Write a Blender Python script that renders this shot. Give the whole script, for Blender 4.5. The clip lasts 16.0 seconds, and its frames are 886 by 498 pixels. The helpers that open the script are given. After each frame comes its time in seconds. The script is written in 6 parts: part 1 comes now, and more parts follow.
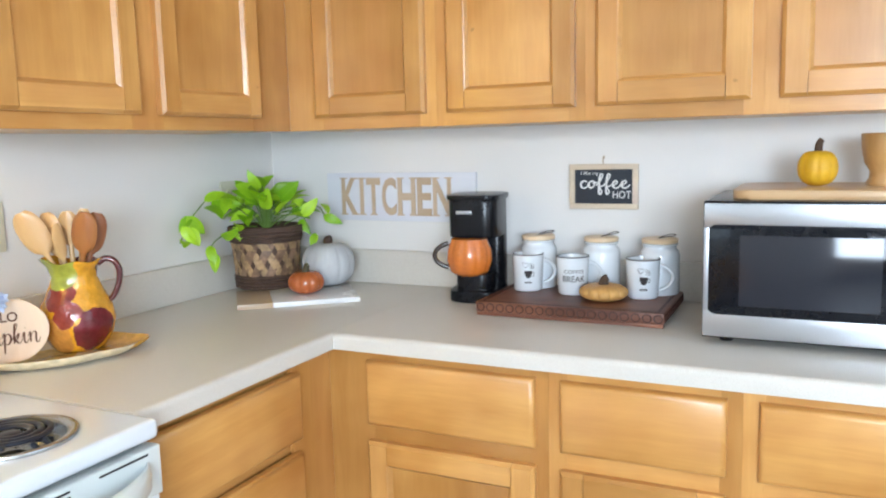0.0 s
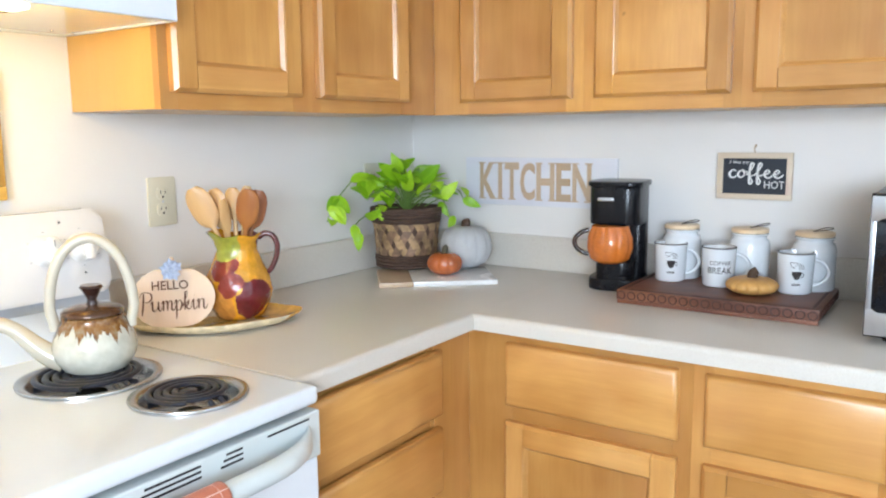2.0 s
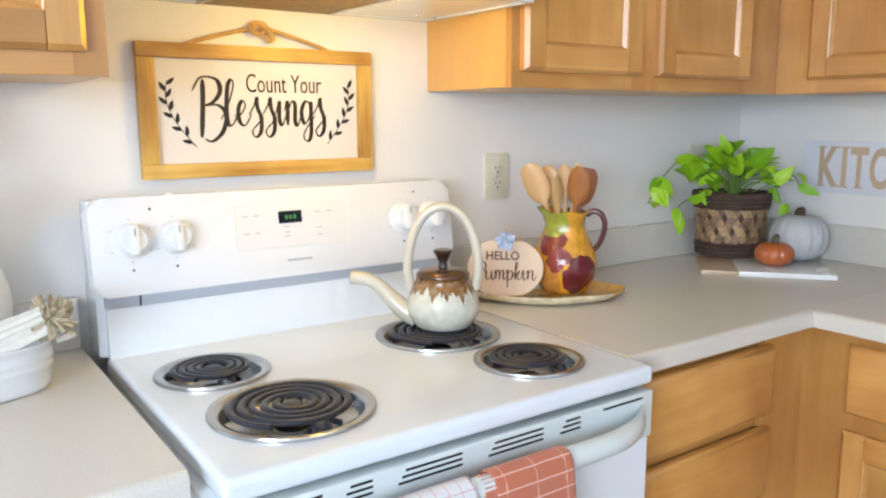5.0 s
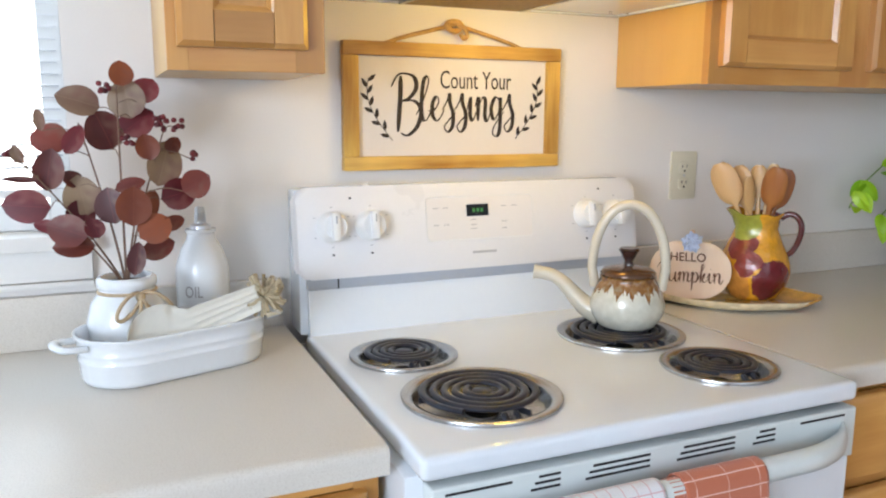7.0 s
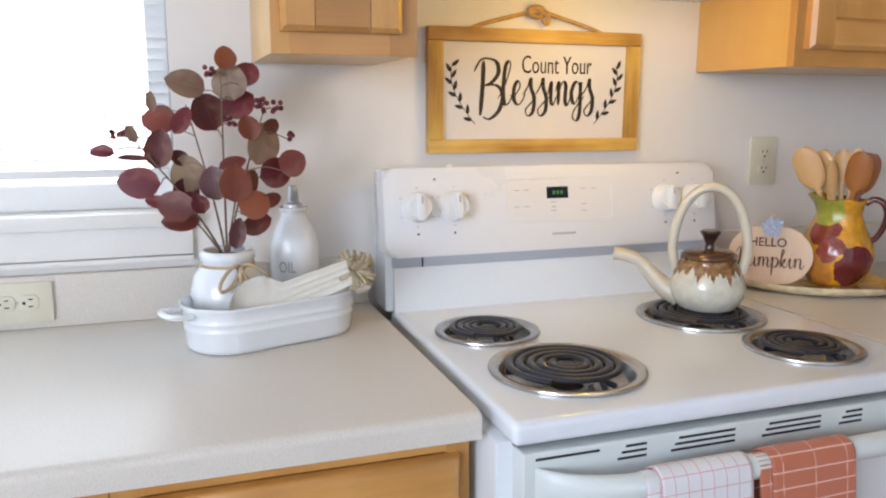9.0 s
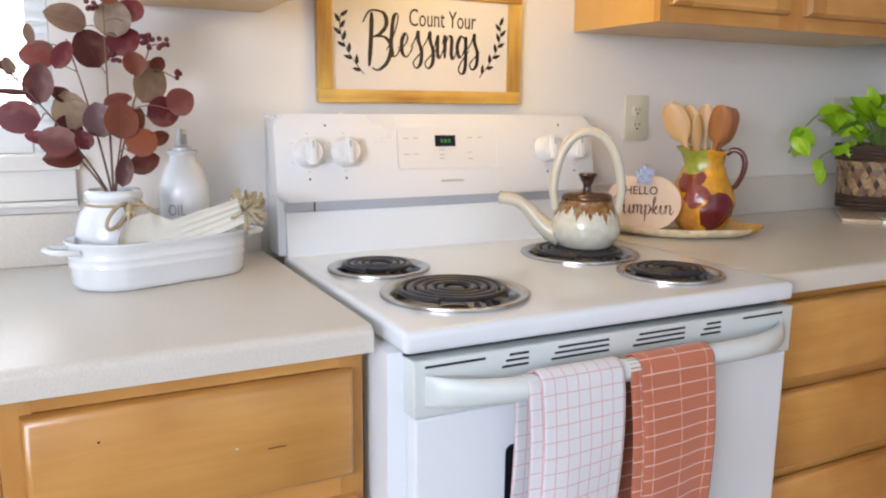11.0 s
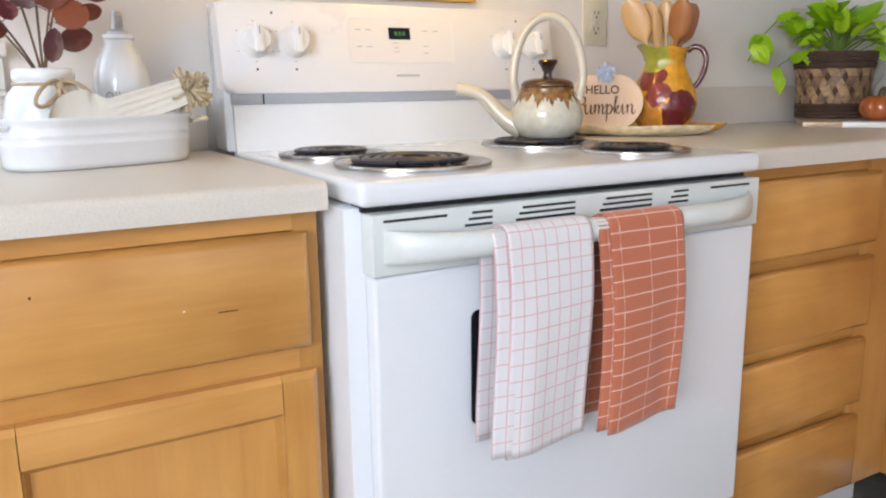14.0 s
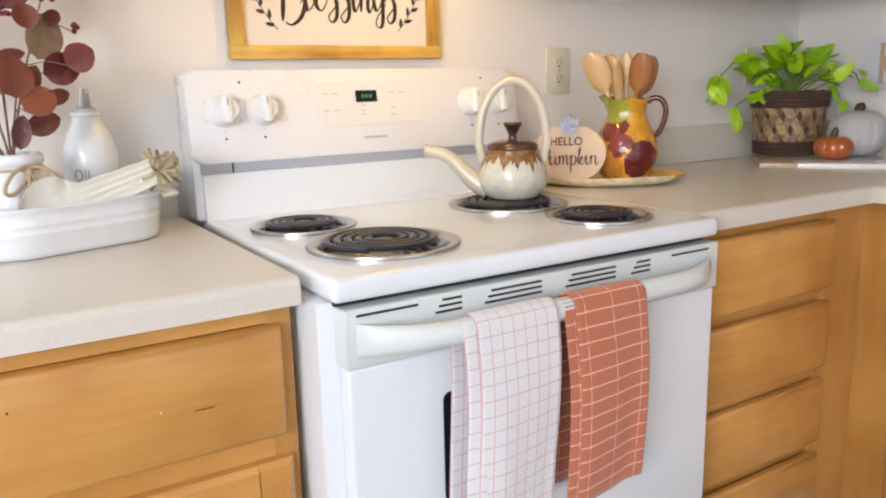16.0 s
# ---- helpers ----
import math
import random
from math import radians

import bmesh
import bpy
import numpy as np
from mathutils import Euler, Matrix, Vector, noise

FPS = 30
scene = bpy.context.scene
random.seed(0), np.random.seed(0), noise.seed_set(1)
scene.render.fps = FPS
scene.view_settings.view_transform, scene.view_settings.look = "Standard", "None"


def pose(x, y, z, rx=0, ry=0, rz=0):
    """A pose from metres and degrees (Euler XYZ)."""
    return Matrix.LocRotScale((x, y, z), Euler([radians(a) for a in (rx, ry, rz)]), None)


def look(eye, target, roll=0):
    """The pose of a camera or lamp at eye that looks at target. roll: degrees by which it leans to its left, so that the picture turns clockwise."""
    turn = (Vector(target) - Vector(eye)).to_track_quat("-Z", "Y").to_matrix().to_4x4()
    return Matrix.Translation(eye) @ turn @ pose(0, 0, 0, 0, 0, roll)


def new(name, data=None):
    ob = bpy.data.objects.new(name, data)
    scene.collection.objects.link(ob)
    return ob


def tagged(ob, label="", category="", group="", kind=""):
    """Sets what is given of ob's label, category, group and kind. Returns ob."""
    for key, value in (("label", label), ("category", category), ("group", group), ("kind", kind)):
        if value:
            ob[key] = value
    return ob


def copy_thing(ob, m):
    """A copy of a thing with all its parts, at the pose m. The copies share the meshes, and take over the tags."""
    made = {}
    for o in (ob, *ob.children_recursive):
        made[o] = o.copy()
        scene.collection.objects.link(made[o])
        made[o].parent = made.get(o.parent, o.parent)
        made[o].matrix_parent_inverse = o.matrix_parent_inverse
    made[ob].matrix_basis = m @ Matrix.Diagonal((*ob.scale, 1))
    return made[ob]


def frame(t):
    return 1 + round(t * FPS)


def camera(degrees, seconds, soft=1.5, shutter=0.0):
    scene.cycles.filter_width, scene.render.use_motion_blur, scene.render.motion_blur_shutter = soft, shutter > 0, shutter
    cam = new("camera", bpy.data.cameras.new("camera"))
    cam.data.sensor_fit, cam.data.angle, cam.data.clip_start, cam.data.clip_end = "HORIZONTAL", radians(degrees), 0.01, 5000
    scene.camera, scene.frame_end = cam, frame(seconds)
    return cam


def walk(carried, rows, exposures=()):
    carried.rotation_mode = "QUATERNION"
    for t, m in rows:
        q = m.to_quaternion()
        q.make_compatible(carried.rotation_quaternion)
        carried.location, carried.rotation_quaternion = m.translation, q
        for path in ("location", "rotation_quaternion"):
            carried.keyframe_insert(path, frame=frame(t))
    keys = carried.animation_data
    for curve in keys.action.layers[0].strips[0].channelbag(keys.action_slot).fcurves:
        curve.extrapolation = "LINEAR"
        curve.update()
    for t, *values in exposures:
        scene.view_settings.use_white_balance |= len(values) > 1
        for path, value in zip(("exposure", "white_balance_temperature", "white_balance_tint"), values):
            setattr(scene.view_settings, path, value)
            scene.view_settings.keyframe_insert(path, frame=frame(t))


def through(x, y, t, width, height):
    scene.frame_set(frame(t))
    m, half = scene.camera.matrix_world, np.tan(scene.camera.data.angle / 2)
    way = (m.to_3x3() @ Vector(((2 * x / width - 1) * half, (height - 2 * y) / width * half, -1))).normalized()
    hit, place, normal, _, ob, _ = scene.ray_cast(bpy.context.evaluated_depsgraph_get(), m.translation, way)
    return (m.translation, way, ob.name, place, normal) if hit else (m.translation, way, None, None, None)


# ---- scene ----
cam = camera(59.2, 16.0, soft=2.1)
PATH = [
    (0, (1.658, -2.149, 1.344), (0.803, -0.36, 1.082), -1.4),
    (0.5, (1.647, -2.155, 1.344), (0.755, -0.385, 1.076), -1.2),
    (1, (1.645, -2.164, 1.344), (0.691, -0.427, 1.072), -1.0),
    (1.5, (1.633, -2.18, 1.343), (0.607, -0.487, 1.062), -0.7),
    (2, (1.612, -2.198, 1.343), (0.502, -0.561, 1.05), -0.6),
    (2.5, (1.592, -2.216, 1.343), (0.386, -0.649, 1.041), -0.6),
    (3, (1.579, -2.23, 1.338), (0.277, -0.744, 1.029), -0.7),
    (3.5, (1.57, -2.242, 1.335), (0.173, -0.846, 1.022), -0.7),
    (4, (1.559, -2.253, 1.332), (0.08, -0.945, 1.014), -0.5),
    (6.5, (1.537, -2.321, 1.333), (-0.23, -1.446, 0.994), 0.2),
    (7, (1.535, -2.334, 1.332), (-0.274, -1.55, 0.993), 0.3),
    (7.5, (1.538, -2.359, 1.332), (-0.305, -1.659, 0.994), 0.2),
    (8, (1.532, -2.393, 1.332), (-0.33, -1.749, 0.991), 0.2),
    (8.5, (1.536, -2.392, 1.33), (-0.333, -1.771, 0.982), 0.3),
    (9, (1.56, -2.394, 1.313), (-0.299, -1.75, 0.957), 0.2),
    (9.5, (1.587, -2.402, 1.288), (-0.249, -1.697, 0.926), 0.4),
    (10, (1.607, -2.405, 1.262), (-0.198, -1.623, 0.9), 0.5),
    (12.5, (1.63, -2.412, 1.145), (-0.095, -1.469, 0.778), 0.3),
    (13, (1.633, -2.411, 1.117), (-0.089, -1.466, 0.74), 0.0),
    (13.5, (1.622, -2.403, 1.082), (-0.091, -1.449, 0.688), -0.2),
    (14, (1.603, -2.394, 1.034), (-0.098, -1.424, 0.624), -0.7),
    (14.5, (1.598, -2.39, 1.028), (-0.085, -1.397, 0.601), -0.9),
    (15, (1.601, -2.385, 1.094), (-0.067, -1.371, 0.663), -1.2),
    (15.5, (1.606, -2.385, 1.135), (-0.056, -1.357, 0.708), -1.3),
    (16, (1.606, -2.395, 1.16), (-0.053, -1.358, 0.748), -1.4),
]
EXPOSURES = [(0, -0.07, 6200, 5), (2, -0.1, 6200, 6), (4, -0.24, 6200, 7), (6.5, -0.66, 6350, 9), (7.5, -0.8, 6420, 10), (9, -0.9, 6550, 13), (10, -0.84, 6650, 14),
             (12.5, -0.66, 6850, 14), (14.5, -0.62, 7100, 14), (16, -0.57, 7300, 15)]
walk(cam, [(t, look(eye, target, roll)) for t, eye, target, roll in PATH], EXPOSURES)
# ---- world and light ----
world = bpy.data.worlds.new("world")
scene.world = world
world.use_nodes = True
sky = world.node_tree.nodes.new("ShaderNodeTexSky")
sky.sky_type, sky.sun_disc, sky.sun_elevation, sky.sun_rotation = "NISHITA", False, radians(42), radians(200)
world.node_tree.nodes["Background"].inputs["Strength"].default_value = 0.12
world.node_tree.links.new(sky.outputs[0], world.node_tree.nodes["Background"].inputs["Color"])


def area_lamp(name, m, sx, sy, watts, colour):
    data = bpy.data.lights.new(name, "AREA")
    data.shape, data.size, data.size_y, data.energy, data.color = "RECTANGLE", sx, sy, watts, colour
    ob = new(name, data)
    ob.matrix_world = m
    return ob


SINK_WATTS, DOOR_WATTS, EAST_WATTS, HOOD_WATTS = 9, 195, 16, 4.3
area_lamp("window_light", look((0.06, -2.93, 1.62), (3, -2.9, 1.2)), 1.0, 0.95, SINK_WATTS, (0.62, 0.79, 1.0))
area_lamp("patio_light", look((3.05, -4.9, 1.58), (1.6, 0, 0.95)), 1.6, 1.04, DOOR_WATTS, (0.75, 0.85, 1.0))
# weak fill lamp added on the unseen east side to lift the corner
area_lamp("dining_light", look((3.9, -1.15, 1.5), (0, -0.7, 1.1)), 1.8, 1.3, EAST_WATTS, (0.75, 0.85, 1.0))
bulb = bpy.data.lights.new("hood_light", "POINT")
bulb.energy, bulb.color, bulb.shadow_soft_size = HOOD_WATTS, (1.0, 0.60, 0.045), 0.03
new("hood_light", bulb).location = (0.315, -1.60, 1.512)

# ---- materials ----


def tree(name):
    m = bpy.data.materials.new(name)
    m.use_nodes = True
    return m, m.node_tree.nodes, m.node_tree.links, m.node_tree.nodes["Principled BSDF"]


def coords(nodes, links, scale=(1, 1, 1), source="Object", turn=(0, 0, 0)):
    tc, mp = nodes.new("ShaderNodeTexCoord"), nodes.new("ShaderNodeMapping")
    links.new(tc.outputs[source], mp.inputs["Vector"])
    mp.inputs["Scale"].default_value = scale
    mp.inputs["Rotation"].default_value = turn
    return mp.outputs["Vector"]


def noise_tex(nodes, links, vec, scale, detail=4.0, rough=0.55, distort=0.0):
    n = nodes.new("ShaderNodeTexNoise")
    links.new(vec, n.inputs["Vector"])
    n.inputs["Scale"].default_value, n.inputs["Detail"].default_value = scale, detail
    n.inputs["Roughness"].default_value, n.inputs["Distortion"].default_value = rough, distort
    return n.outputs["Fac"]


def ramp(nodes, links, fac, stops):
    r = nodes.new("ShaderNodeValToRGB")
    links.new(fac, r.inputs["Fac"])
    while len(r.color_ramp.elements) < len(stops):
        r.color_ramp.elements.new(0.5)
    for e, (p, c) in zip(r.color_ramp.elements, stops):
        e.position, e.color = p, (*c, 1)
    return r.outputs["Color"]


def mix(nodes, links, fac, a, b, mode="MIX"):
    n = nodes.new("ShaderNodeMix")
    n.data_type, n.blend_type = "RGBA", mode
    for socket, value in ((n.inputs[0], fac), (n.inputs[6], a), (n.inputs[7], b)):
        if isinstance(value, (int, float)):
            socket.default_value = value
        elif isinstance(value, tuple):
            socket.default_value = (*value, 1)
        else:
            links.new(value, socket)
    return n.outputs[2]


def maths(nodes, links, op, a, b=0.0, c=0.0):
    n = nodes.new("ShaderNodeMath")
    n.operation = op
    for i, v in enumerate((a, b, c)):
        if isinstance(v, (int, float)):
            n.inputs[i].default_value = v
        else:
            links.new(v, n.inputs[i])
    return n.outputs[0]


def bump(nodes, links, bsdf, height, strength, distance=0.002):
    b = nodes.new("ShaderNodeBump")
    b.inputs["Strength"].default_value, b.inputs["Distance"].default_value = strength, distance
    links.new(height, b.inputs["Height"])
    links.new(b.outputs[0], bsdf.inputs["Normal"])


def shade(c, k):
    return tuple(min(1.0, v * k) for v in c)


def plain(name, c, rough=0.5, metal=0.0, vary=0.08, scale=6.0, fine=120.0, relief=0.05, coat=0.0, random_tone=0.0, shine=0.5):
    """A surface of one colour with cloudy variation, fine grain and slight relief."""
    m, nodes, links, bsdf = tree(name)
    v = coords(nodes, links)
    big, small = noise_tex(nodes, links, v, scale), noise_tex(nodes, links, v, fine, 3)
    both = maths(nodes, links, "MULTIPLY_ADD", small, 0.35, maths(nodes, links, "MULTIPLY", big, 0.65))
    col = ramp(nodes, links, both, [(0.3, shade(c, 1 - vary)), (0.7, shade(c, 1 + vary))])
    if random_tone:
        info = nodes.new("ShaderNodeObjectInfo")
        col = mix(nodes, links, maths(nodes, links, "MULTIPLY", info.outputs["Random"], random_tone), col, shade(c, 0.55))
    links.new(col, bsdf.inputs["Base Color"])
    bsdf.inputs["Metallic"].default_value, bsdf.inputs["Specular IOR Level"].default_value = metal, shine
    links.new(maths(nodes, links, "MULTIPLY_ADD", big, 0.16, rough - 0.08), bsdf.inputs["Roughness"])
    bsdf.inputs["Coat Weight"].default_value = coat
    bsdf.inputs["Coat Roughness"].default_value = 0.12
    if relief:
        bump(nodes, links, bsdf, small, relief)
    return m


def wood(name, light, dark, axis, rough=0.38, coat=0.25, knots=True, board_tone=0.5):
    """Planed wood with its grain along the given local axis; every board has its own tone and figure."""
    m, nodes, links, bsdf = tree(name)
    along = [17.0, 17.0, 17.0]
    along["xyz".index(axis)] = 1.5
    tc, info = nodes.new("ShaderNodeTexCoord"), nodes.new("ShaderNodeObjectInfo")
    add = nodes.new("ShaderNodeVectorMath")
    add.operation = "ADD"
    scaled = nodes.new("ShaderNodeVectorMath")
    scaled.operation = "SCALE"
    scaled.inputs[0].default_value = (7.3, 5.1, 3.7)
    links.new(info.outputs["Random"], scaled.inputs["Scale"])
    links.new(tc.outputs["Object"], add.inputs[0])
    links.new(scaled.outputs[0], add.inputs[1])
    mp = nodes.new("ShaderNodeMapping")
    mp.inputs["Scale"].default_value = along
    links.new(add.outputs[0], mp.inputs["Vector"])
    grain = noise_tex(nodes, links, mp.outputs[0], 1.0, 6, 0.6, 0.9)
    fine = noise_tex(nodes, links, mp.outputs[0], 9.0, 3, 0.6)
    cloud = noise_tex(nodes, links, add.outputs[0], 5.0, 2)
    fac = maths(nodes, links, "MULTIPLY_ADD", fine, 0.10, maths(nodes, links, "MULTIPLY_ADD", grain, 0.36, maths(nodes, links, "MULTIPLY", cloud, 0.54)))
    col = ramp(nodes, links, fac, [(0.36, dark), (0.50, tuple((a + b) / 2 for a, b in zip(light, dark))), (0.63, light)])
    tone = ramp(nodes, links, info.outputs["Random"], [(0.0, (0.80, 0.77, 0.72)), (0.5, (1.0, 1.0, 1.0)), (1.0, (1.14, 1.17, 1.24))])
    col = mix(nodes, links, board_tone, col, tone, "MULTIPLY")
    blush = ramp(nodes, links, noise_tex(nodes, links, mp.outputs[0], 0.35, 2), [(0.50, (0, 0, 0)), (0.72, (1, 1, 1))])
    col = mix(nodes, links, maths(nodes, links, "MULTIPLY", blush, 0.35), col, (light[0] * 0.9, light[1] * 0.78, light[2] * 0.95))
    if knots:
        spot = noise_tex(nodes, links, add.outputs[0], 26.0, 1)
        mask = ramp(nodes, links, spot, [(0.79, (0, 0, 0)), (0.83, (1, 1, 1))])
        col = mix(nodes, links, maths(nodes, links, "MULTIPLY", mask, 0.55), col, shade(dark, 0.45))
    links.new(col, bsdf.inputs["Base Color"])
    links.new(maths(nodes, links, "MULTIPLY_ADD", grain, 0.14, rough - 0.07), bsdf.inputs["Roughness"])
    bsdf.inputs["Coat Weight"].default_value, bsdf.inputs["Coat Roughness"].default_value = coat, 0.22
    bump(nodes, links, bsdf, fine, 0.06, 0.001)
    return m


def glow(name, c, strength):
    m, nodes, links, bsdf = tree(name)
    bsdf.inputs["Base Color"].default_value = (*shade(c, 0.8), 1)
    bsdf.inputs["Emission Color"].default_value, bsdf.inputs["Emission Strength"].default_value = (*c, 1), strength
    return m


MAPLE_L, MAPLE_D = (0.66, 0.345, 0.098), (0.46, 0.200, 0.042)
maple_v = wood("maple_upright", MAPLE_L, MAPLE_D, "z", 0.32, 0.35, board_tone=1.0)
maple_h = wood("maple_across", MAPLE_L, MAPLE_D, "x", 0.32, 0.35, board_tone=1.0)
maple_side = wood("maple_side_veneer", (0.66, 0.40, 0.12), (0.58, 0.33, 0.09), "z", knots=False)
wall_paint = plain("wall_paint", (0.79, 0.765, 0.735), 0.6, vary=0.03, scale=2.0, fine=260, relief=0.06)
ceiling_paint = plain("ceiling_paint", (0.82, 0.80, 0.77), 0.8, vary=0.03, relief=0.2)
white_trim = plain("white_trim_paint", (0.80, 0.79, 0.76), 0.4, vary=0.03)
enamel = plain("white_enamel", (0.77, 0.815, 0.86), 0.17, vary=0.02, scale=3, relief=0.0, coat=0.5)
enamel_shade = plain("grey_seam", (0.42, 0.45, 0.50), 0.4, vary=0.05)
control_paint = plain("control_panel_paint", (0.78, 0.77, 0.77), 0.3, vary=0.02, relief=0.02)
white_plastic = plain("white_plastic", (0.80, 0.80, 0.79), 0.32, vary=0.03)
black_plastic = plain("black_plastic", (0.007, 0.007, 0.009), 0.25, vary=0.2, shine=0.28)
black_gap = plain("dark_recess", (0.008, 0.008, 0.009), 0.7, vary=0.2)
black_glass = plain("black_glass", (0.006, 0.007, 0.010), 0.08, vary=0.1, relief=0.0, shine=0.28)
print_grey = plain("grey_print", (0.34, 0.34, 0.36), 0.6)
chrome = plain("chrome", (0.46, 0.46, 0.46), 0.24, 1.0, vary=0.08, scale=20, relief=0.0)
coil_iron = plain("coil_element", (0.026, 0.029, 0.042), 0.33, 0.3, vary=0.35, scale=30)
lamp_lens = glow("hood_lamp_lens", (1.0, 0.78, 0.45), 9.0)
filter_mesh = plain("hood_filter_mesh", (0.26, 0.17, 0.065), 0.5, 0.6, vary=0.8, scale=160, fine=500, relief=0.5)
outlet_ivory = plain("ivory_plastic", (0.66, 0.63, 0.50), 0.35, vary=0.03)


def laminate():
    m, nodes, links, bsdf = tree("beige_laminate")
    v = coords(nodes, links)
    speck, cloud = noise_tex(nodes, links, v, 420.0, 2), noise_tex(nodes, links, v, 3.0, 5)
    col = ramp(nodes, links, speck, [(0.34, (0.62, 0.575, 0.51)), (0.47, (0.675, 0.635, 0.57)), (0.66, (0.70, 0.66, 0.595)), (0.74, (0.73, 0.695, 0.64))])
    col = mix(nodes, links, maths(nodes, links, "MULTIPLY", cloud, 0.2), col, (0.58, 0.53, 0.46))
    links.new(col, bsdf.inputs["Base Color"])
    links.new(maths(nodes, links, "MULTIPLY_ADD", cloud, 0.2, 0.22), bsdf.inputs["Roughness"])
    bump(nodes, links, bsdf, speck, 0.010, 0.0005)
    return m


def floor_tile():
    m, nodes, links, bsdf = tree("grey_vinyl_floor")
    v = coords(nodes, links)
    n = noise_tex(nodes, links, v, 14.0, 6)
    links.new(ramp(nodes, links, n, [(0.3, (0.13, 0.115, 0.10)), (0.7, (0.25, 0.225, 0.20))]), bsdf.inputs["Base Color"])
    bsdf.inputs["Roughness"].default_value = 0.4
    bump(nodes, links, bsdf, n, 0.15)
    return m


counter_mat, floor_mat = laminate(), floor_tile()

# ---- builders ----


def mesh_of(name, bm, material, smooth=40):
    bmesh.ops.recalc_face_normals(bm, faces=bm.faces)
    me = bpy.data.meshes.new(name)
    bm.to_mesh(me)
    bm.free()
    for m in material if isinstance(material, (list, tuple)) else [material]:
        me.materials.append(m)
    if smooth:
        me.shade_smooth()
        me.set_sharp_from_angle(angle=radians(smooth))
    return me


def part(name, bm, material, parent=None, label="", smooth=40):
    ob = new(name, mesh_of(name, bm, material, smooth))
    if parent is not None:
        ob.parent = parent
    if label:
        ob["label"] = label
    return ob


def thing(name, m, label, category, group=""):
    ob = new(name)
    ob.empty_display_size = 0.02
    ob.matrix_world = m
    return tagged(ob, label, category, group)


def structure(name, bm, material, label, category):
    return tagged(part(name, bm, material), label, category, kind="structure")


def add_box(bm, x0, x1, y0, y1, z0, z1, bevel=0.0, seg=2, mat=0):
    """A box with rounded edges, added to bm."""
    t = bmesh.new()
    bmesh.ops.create_cube(t, size=1)
    for v in t.verts:
        v.co = Vector(((x0 + x1) / 2 + v.co.x * (x1 - x0), (y0 + y1) / 2 + v.co.y * (y1 - y0), (z0 + z1) / 2 + v.co.z * (z1 - z0)))
    if bevel:
        bmesh.ops.bevel(t, geom=list(t.edges), offset=bevel, segments=seg, profile=0.6, affect="EDGES")
    join(bm, t, mat)
    return bm


def join(bm, t, mat=0):
    t.verts.index_update()
    vs = [bm.verts.new(v.co) for v in t.verts]
    for f in t.faces:
        try:
            bm.faces.new([vs[v.index] for v in f.verts]).material_index = mat
        except ValueError:
            pass
    t.free()


def box(*a, **k):
    return add_box(bmesh.new(), *a, **k)


def lathe(profile, n=48, bm=None, squash=None):
    """A turned body from (radius, height) pairs; squash(angle, radius, z) may change the radius."""
    bm = bm or bmesh.new()
    rings = []
    for r, z in profile:
        if r < 1e-5:
            rings.append([bm.verts.new((0, 0, z))])
        else:
            ring = []
            for i in range(n):
                a = 2 * math.pi * i / n
                k, dz = squash(a, r, z) if squash else (1, 0)
                ring.append(bm.verts.new((r * k * math.cos(a), r * k * math.sin(a), z + dz)))
            rings.append(ring)
    for a, b in zip(rings, rings[1:]):
        for i in range(n):
            j = (i + 1) % n
            q = [a[i % len(a)], a[j % len(a)], b[j % len(b)], b[i % len(b)]]
            q = [v for k, v in enumerate(q) if v not in q[:k]]
            if len(q) > 2:
                bm.faces.new(q)
    return bm


def flowing(pts, n=4):
    """The points with smooth in-between ones (Catmull-Rom)."""
    out = []
    for i in range(len(pts) - 1):
        a, b, c, d = pts[max(0, i - 1)], pts[i], pts[i + 1], pts[min(len(pts) - 1, i + 2)]
        for k in range(n):
            t = k / n
            out.append(0.5 * (2 * b + (c - a) * t + (2 * a - 5 * b + 4 * c - d) * t * t + (3 * b - a - 3 * c + d) * t ** 3))
    return out + [pts[-1]]


def tube(points, radius, n=10, bm=None, flat=1.0, closed=False):
    """A round bar along the points; radius is a number or a function of 0..1; flat squeezes its height."""
    bm = bm or bmesh.new()
    pts, rings, up, side = [Vector(p) for p in points], [], Vector((0, 0, 1)), None
    if 2 < len(pts) < 9 and not closed:
        pts = flowing(pts)
    for i, p in enumerate(pts):
        d = (pts[(i + 1) % len(pts)] - pts[i - 1]) if closed else pts[min(i + 1, len(pts) - 1)] - pts[max(i - 1, 0)]
        d.normalize()
        if side is None:
            side = d.cross(up)
            if side.length < 0.1:
                side = d.cross(Vector((0.3, 1, 0)))
        else:
            side = side - d * side.dot(d)
        side.normalize()
        over = side.cross(d)
        r = radius(i / max(1, len(pts) - 1)) if callable(radius) else radius
        rings.append([bm.verts.new(p + r * (math.cos(a) * side + flat * math.sin(a) * over)) for a in (2 * math.pi * k / n for k in range(n))])
    pairs = list(zip(rings, rings[1:])) + ([(rings[-1], rings[0])] if closed else [])
    for a, b in pairs:
        for k in range(n):
            bm.faces.new((a[k], a[(k + 1) % n], b[(k + 1) % n], b[k]))
    if not closed:
        bm.faces.new(rings[0]), bm.faces.new(rings[-1])
    return bm


